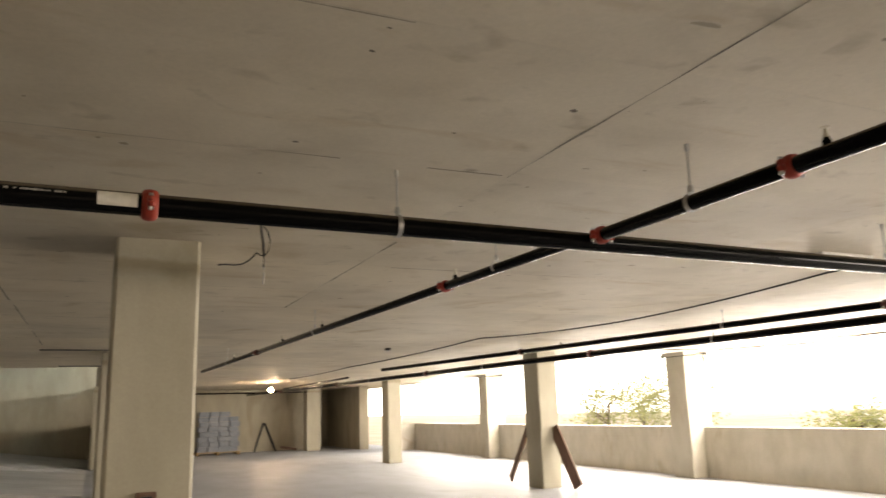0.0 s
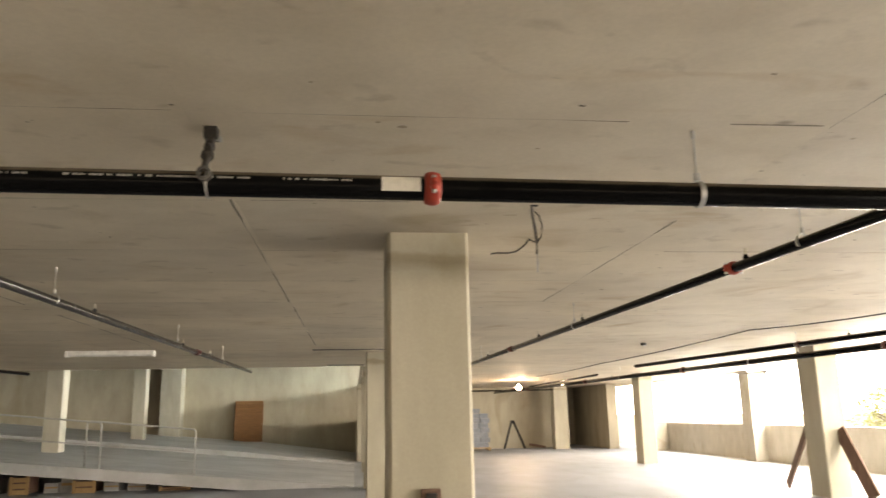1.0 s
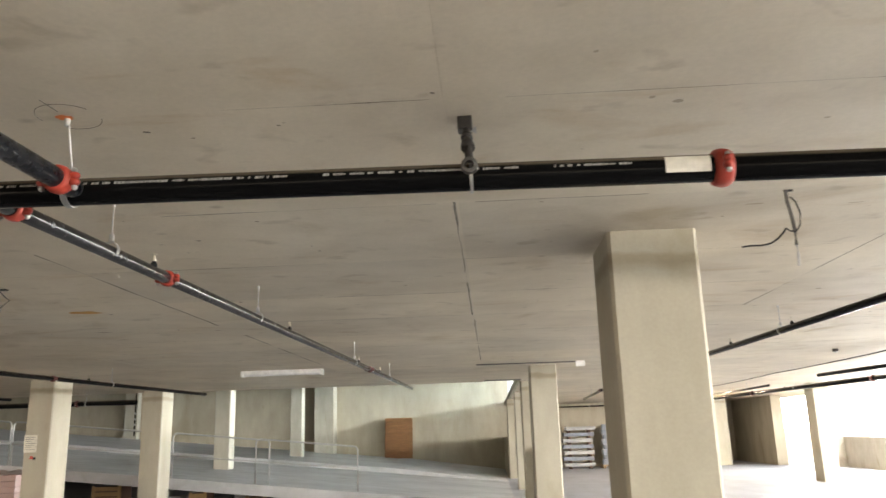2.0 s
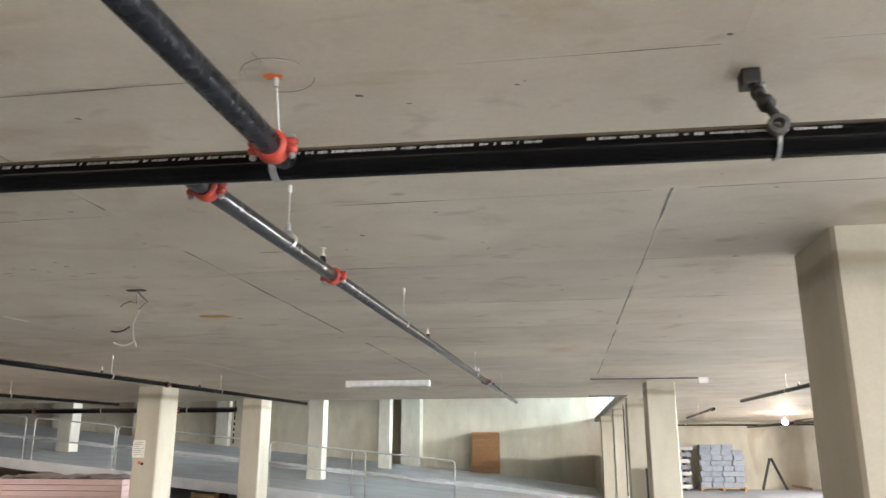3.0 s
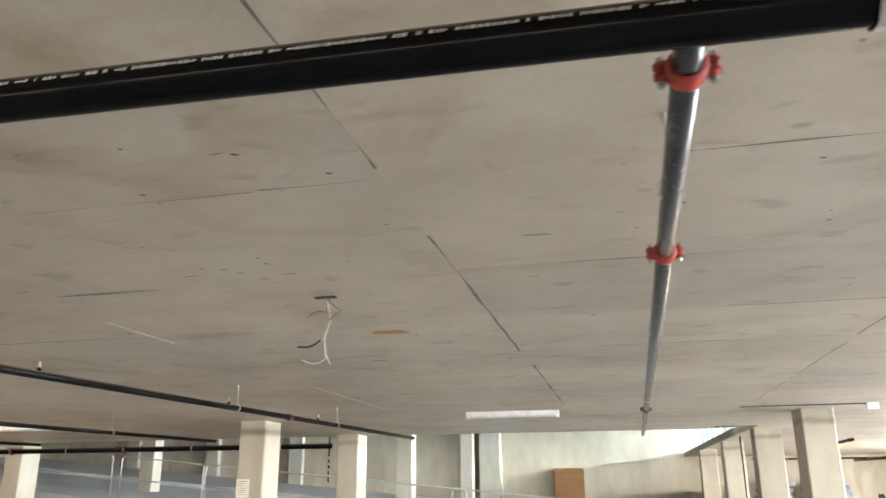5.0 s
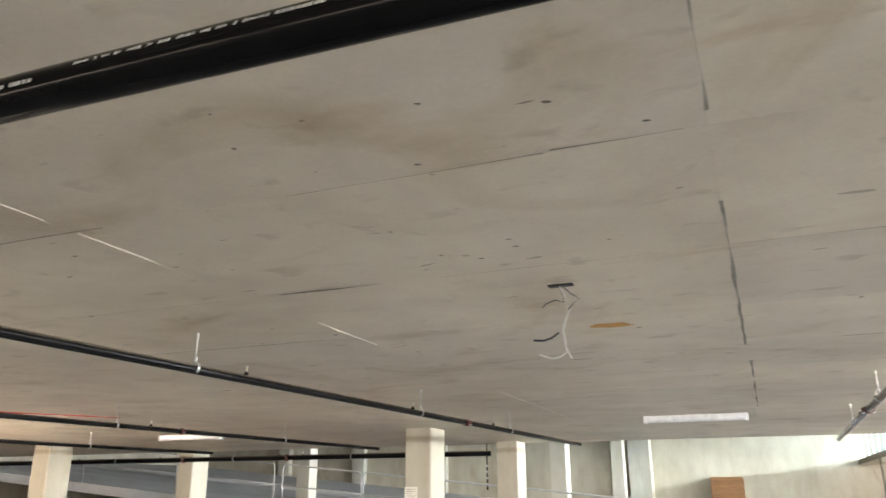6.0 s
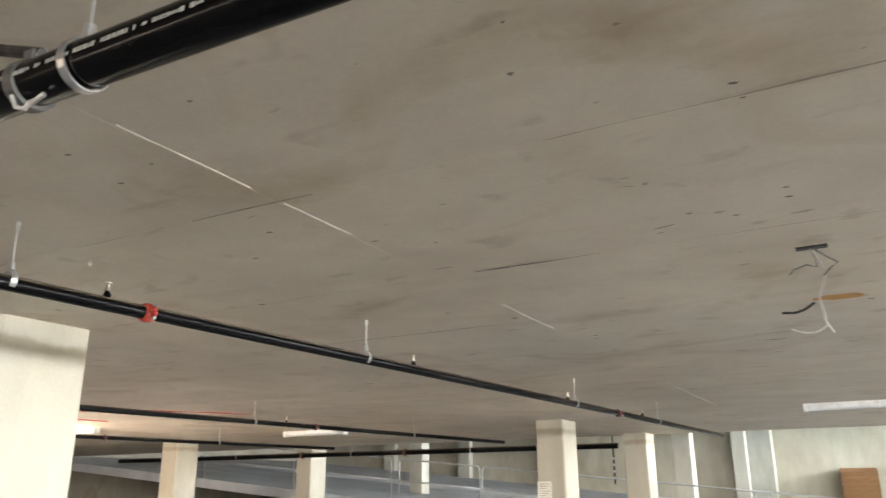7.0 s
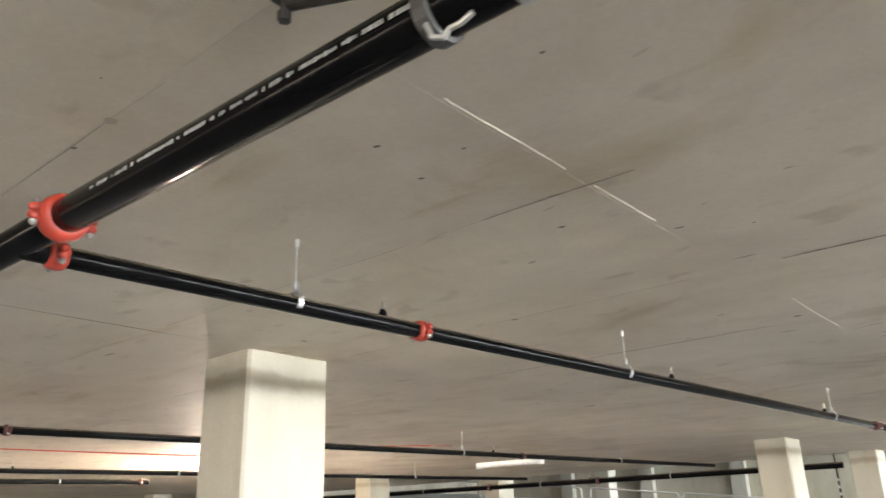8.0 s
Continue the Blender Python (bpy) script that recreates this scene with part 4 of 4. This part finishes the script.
def rack():
    ob = thing("material_rack", 2.75, 33.2, 0, "stack of pale boards and channels on bearers", "board stack")
    z = 0.0
    rng = random.Random(4)
    for k in range(7):
        for q in (-0.4, 0.4):
            bm = new_bm()
            box(bm, q - 0.05, -0.3, z, q + 0.05, 0.3, z + 0.09)
            part("bearer", bm, M_REDWOOD, ob)
        bm = new_bm()
        o = rng.uniform(-0.08, 0.08)
        box(bm, -0.6 + o, -0.32, z + 0.091, 0.6 + o, 0.32, z + 0.235, 0.005)
        part("board_bundle", bm, M_BLOCK if k % 2 else M_PALE, ob)
        z += 0.236


def leaning_plank(x0, y0, x1, y1, h, w, label, mat, name="timber_plank", group="leaning timber planks"):
    ob = thing(name, x0, y0, 0, label, "plank", group)
    d = Vector((x1 - x0, y1 - y0, h))
    L = d.length
    bm = new_bm()
    box(bm, -w / 2, -0.02, 0, w / 2, 0.02, L, 0.004)
    q = d.to_track_quat("Z", "X").to_matrix().to_4x4()
    bmesh.ops.transform(bm, matrix=q, verts=bm.verts)
    lo = min(v.co.z for v in bm.verts)
    bmesh.ops.translate(bm, vec=(0, 0, -lo), verts=bm.verts)
    part("board", bm, mat, ob)
    return ob


plywood_stack()
block_stack()
rack()
PLANK = "reddish brown timber leaning against a concrete column"
leaning_plank(8.30, 12.93, 8.18, 13.50, 1.10, 0.24, PLANK, M_REDWOOD)
leaning_plank(8.15, 15.3, 7.96, 14.12, 1.10, 0.16, PLANK, M_REDWOOD)
WALLPLANK = "dark metal trestle leg leaning at the rear wall"
leaning_plank(6.95, 33.7, 6.5, 33.9, 1.18, 0.10, WALLPLANK, M_DARKSTEEL, "trestle_leg", "trestle legs")
leaning_plank(6.05, 33.7, 6.45, 33.9, 1.18, 0.10, WALLPLANK, M_DARKSTEEL, "trestle_leg", "trestle legs")
leaning_plank(7.9, 33.9, 7.2, 34.0, 0.12, 0.10, "loose timber offcut lying by the rear wall", M_REDWOOD, "timber_offcut", "timber offcuts")


def insulation_stack():
    ob = thing("insulation_stack", -10.9, 15.7, 0, "pink insulation boards stacked under torn clear plastic", "insulation")
    for k in range(9):
        bm = new_bm()
        box(bm, -1.3 + 0.01 * (k % 2), -0.6, 0.1 + k * 0.105, 1.3, 0.6, 0.1 + k * 0.105 + 0.1, 0.008)
        part("board", bm, M_PINK, ob)
    for q in (-1.1, 0, 1.1):
        bm = new_bm()
        box(bm, q - 0.06, -0.55, 0, q + 0.06, 0.55, 0.098)
        part("bearer", bm, M_PINE, ob)
    bm = new_bm()
    n, m_ = 26, 12
    grid = [[bm.verts.new((-1.34 + 2.68 * i / n, -0.64 + 1.28 * j / m_, 1.06 + 0.05 * noise.noise((i * 0.6, j * 0.6, 2)) + (0.10 * max(0, noise.noise((i * 0.3, j * 0.5, 9)))))) for j in range(m_ + 1)] for i in range(n + 1)]
    for i in range(n):
        for j in range(m_):
            bm.faces.new((grid[i][j], grid[i + 1][j], grid[i + 1][j + 1], grid[i][j + 1]))
    part("plastic_cover", bm, M_PLASTIC, ob, "crumpled clear plastic cover", True)


insulation_stack()


def notice(x, y, z):
    ob = thing("paper_notice", x, y, z, "white paper notice taped on a column with dark print", "notice")
    bm = new_bm()
    box(bm, -0.11, -0.003, -0.14, 0.11, 0, 0.14)
    part("sheet", bm, M_PAPER, ob)
    for k in range(7):
        bm = new_bm()
        box(bm, -0.085, -0.005, 0.10 - k * 0.033, 0.085 - 0.03 * (k % 3), -0.0032, 0.107 - k * 0.033)
        part("print_line", bm, M_INK, ob)
    tag = thing("marker_tag", x + 0.06, y, z - 0.23, "small red and black tag on a column", "tag")
    bm = new_bm()
    box(bm, -0.05, -0.004, -0.015, 0.0, 0, 0.03)
    part("red_half", bm, M_REDINK, tag)
    bm = new_bm()
    box(bm, 0.003, -0.004, -0.03, 0.05, 0, 0.012)
    part("black_half", bm, M_CABLE, tag)


notice(-8.39, 13.459, 1.60)


def riser(x, y, z0, label):
    ob = thing("valve_riser", x, y, z0, label, "valve riser", "valve risers")
    bm = new_bm()
    tube(bm, [(0, 0, 0), (0, 0, CEIL - z0)], 0.014, 12)
    part("pipe", bm, M_PIPE, ob, smooth=True)
    for k in range(4):
        bm = new_bm()
        lathe(bm, (0, -0.0, 0.12 + k * 0.12), (0.3, -1, 0.1), [(-0.02, 0.014), (0.0, 0.024), (0.035, 0.024), (0.042, 0.011), (0.06, 0.011)], 12)
        part("valve", bm, M_ZINC, ob, "bright metal valve")


riser(-8.55, 17.55, 1.7, "small black riser with bright valves beside a column")
riser(0.02, 20.6, 0.0, "black riser pipe with bright valves near the ramp columns")


def panel_box(x, y, z0, z1):
    ob = thing("electrical_panel", x, y, z0, "grey steel electrical box standing by a column", "electrical panel")
    bm = new_bm()
    box(bm, -0.16, -0.11, 0, 0.16, 0.11, z1 - z0, 0.01)
    k = part("case", bm, M_GREY_PIPE, ob)
    bm = new_bm()
    box(bm, -0.14, -0.122, 0.03, 0.14, -0.111, z1 - z0 - 0.03, 0.004)
    d = part("door", bm, M_GREY_PIPE, ob)
    bm = new_bm()
    box(bm, 0.09, -0.135, 0.4, 0.115, -0.123, 0.5, 0.003)
    part("latch", bm, M_ZINC, d)


panel_box(0.34, 17.6, 0.0, 1.22)


def floor_box(x, y, z):
    ob = thing("wall_bracket", x, y, z, "rusty brown steel bracket bolted on a column", "bracket")
    bm = new_bm()
    box(bm, -0.055, -0.035, -0.05, 0.055, 0.0, 0.05, 0.004)
    part("plate", bm, M_REDWOOD, ob)
    bm = new_bm()
    box(bm, -0.03, -0.08, -0.035, 0.03, -0.0352, 0.03, 0.004)
    part("lug", bm, M_DARKSTEEL, ob)


floor_box(0.13, 4.944, 1.12)

# clerestory glazing bars
ob = thing("clerestory_window", 0.02, EDGE, CEIL + 0.152, "glazed clerestory with steel bars over the edge beam", "window", kind="structure")
for k in range(12):
    bm = new_bm()
    y = 0.3 + k * 1.45
    box(bm, -0.03, y - 0.03, 0, 0.03, y + 0.03, 1.52)
    part("glazing_bar", bm, M_WHITE, ob)


for k in range(11):
    bm = new_bm()
    box(bm, -0.004, 0.332 + k * 1.45, 0.03, 0.004, 1.718 + k * 1.45, 1.49)
    part("pane", bm, M_GLASS, ob).visible_shadow = False


def ceiling_box(x, y):
    ob = thing("junction_box", x, y, CEIL, "small grey round junction box under the slab", "junction box", "junction boxes")
    bm = new_bm()
    lathe(bm, (0, 0, 0.002), (0, 0, -1), [(0, 0.05), (0.035, 0.05), (0.042, 0.044)], 14)
    part("box", bm, M_DARKSTEEL, ob)
    bm = new_bm()
    lathe(bm, (0, 0, -0.0405), (0, 0, -1), [(0, 0.03), (0.012, 0.028)], 12)
    part("cover", bm, M_GALV, ob)


ceiling_box(4.38, 12.6)

# hazy bright distance beyond the window bays
bm = new_bm()
box(bm, 120.0, -160.0, -1.0, 120.5, 900.0, 70.0)
structure("backdrop", bm, glowing("bright_haze", (0.72, 0.87, 1.0), 1.6), "bright white hazy sky far beyond the windows", "sky")

# ---- trees outside ----
def tree(x, y, height, spread, seed):
    ob = thing("tree", x, y, -0.6, "sunlit leafy green tree outside the window bays", "tree", "trees outside")
    rng = random.Random(seed)
    bm = new_bm()
    lathe(bm, (0, 0, 0), (0.05, 0.02, 1), [(0, 0.09), (height * 0.3, 0.07), (height * 0.6, 0.035), (height * 0.8, 0.01)], 10)
    for k in range(7):
        a, z = rng.uniform(0, 6.3), height * rng.uniform(0.3, 0.7)
        L = spread * rng.uniform(0.5, 0.9)
        lathe(bm, (0, 0, z), (math.cos(a), math.sin(a), 0.7), [(0, 0.05), (L * 0.5, 0.03), (L, 0.01)], 6)
    part("trunk", bm, M_BARK, ob)
    vs, fs = [], []
    clumps = [(Vector((rng.gauss(0, spread * 0.42), rng.gauss(0, spread * 0.42), height * rng.uniform(0.35, 1.0))), rng.uniform(0.25, 0.6)) for _ in range(38)]
    for c, r in clumps:
        for _ in range(70):
            p = c + Vector((rng.gauss(0, r), rng.gauss(0, r), rng.gauss(0, r * 0.7)))
            u = Vector((rng.gauss(0, 1), rng.gauss(0, 1), rng.gauss(0, 0.6))).normalized()
            v = u.orthogonal().normalized()
            q = rng.uniform(0.05, 0.10)
            i = len(vs)
            vs += [p - u * q, p + v * q * 0.5, p + u * q, p - v * q * 0.5]
            fs.append((i, i + 1, i + 2, i + 3))
    me = bpy.data.meshes.new("crown")
    me.from_pydata(vs, [], fs)
    me.materials.append(M_LEAF)
    k = new("crown", me)
    k.parent = ob


tree(25.0, 29.5, 3.6, 2.6, 1)
tree(22.5, 31.5, 3.0, 1.9, 2)
tree(27.0, 34.5, 3.4, 2.2, 4)
tree(24.0, 19.0, 1.7, 1.2, 3)

# ---- nail holes and rust streaks under the slab ----
M_PIT, _, _b = material("nail_hole_concrete", (0.13, 0.11, 0.09), 0.95)
PITS = ((0.53, 2.0), (0.53, 2.15), (0.50, 2.99), (-0.91, 3.07), (-1.91, 3.26), (-1.45, 3.26), (-2.82, 3.28), (-2.29, 4.74), (-1.71, 5.08), (-4.16, 4.20), (-4.15, 4.29),
        (-4.12, 5.02), (-4.12, 5.12), (-3.74, 5.18), (-4.31, 5.23), (-5.44, 4.96), (-6.02, 3.89), (-3.68, 3.96), (-4.00, 3.84), (-3.45, 4.17), (-5.81, 3.83), (-5.97, 3.66), (-5.94, 4.52), (-6.54, 3.12))
for i, (x, y) in enumerate(PITS):
    q = 0.6 + 0.5 * ((i * 7) % 5) / 4
    smear("nail_hole", x, y, 0.028 * q, 0.016 * q, 20, M_PIT, "small dark nail hole in the concrete ceiling", "nail hole")["group"] = "nail holes in the ceiling"


def ceiling_flecks():
    """Many small ragged pits and drips cast into the slab, too small to count."""
    rng = random.Random(21)
    vs, fs = [], []
    for k in range(420):
        x, y = rng.uniform(-9.0, 4.5), rng.uniform(0.8, 11.0)
        w = rng.choice((0.006, 0.008, 0.010, 0.014, 0.020))
        d = w * rng.uniform(0.4, 1.0)
        if rng.random() < 0.3:
            w *= rng.uniform(2.0, 4.5)
        turn = rng.uniform(-0.25, 0.25)
        n, base = 9, len(vs)
        for q in range(n):
            a = q * math.tau / n
            r = rng.uniform(0.6, 1.15)
            px, py = w * r * math.cos(a), d * r * math.sin(a)
            vs.append((x + px * math.cos(turn) - py * math.sin(turn), y + px * math.sin(turn) + py * math.cos(turn), CEIL - 0.0036))
        fs.append(tuple(range(base, base + n)))
    me = bpy.data.meshes.new("ceiling_fleck")
    me.from_pydata(vs, [], fs)
    m, nt, b = material("fleck_stain", (0.26, 0.22, 0.17), 0.9)
    isl = nt.nodes.new("ShaderNodeNewGeometry").outputs["Random Per Island"]
    nt.links.new(ramp_node(nt, isl, [(0.0, (0.15, 0.125, 0.10)), (0.3, (0.30, 0.25, 0.19)), (1.0, (0.46, 0.40, 0.31))]), b.inputs["Base Color"])
    me.materials.append(m)
    tagged(new("ceiling_fleck", me), "small dark pits and drips scattered over the concrete ceiling", "concrete pits", kind="stuff")


ceiling_flecks()
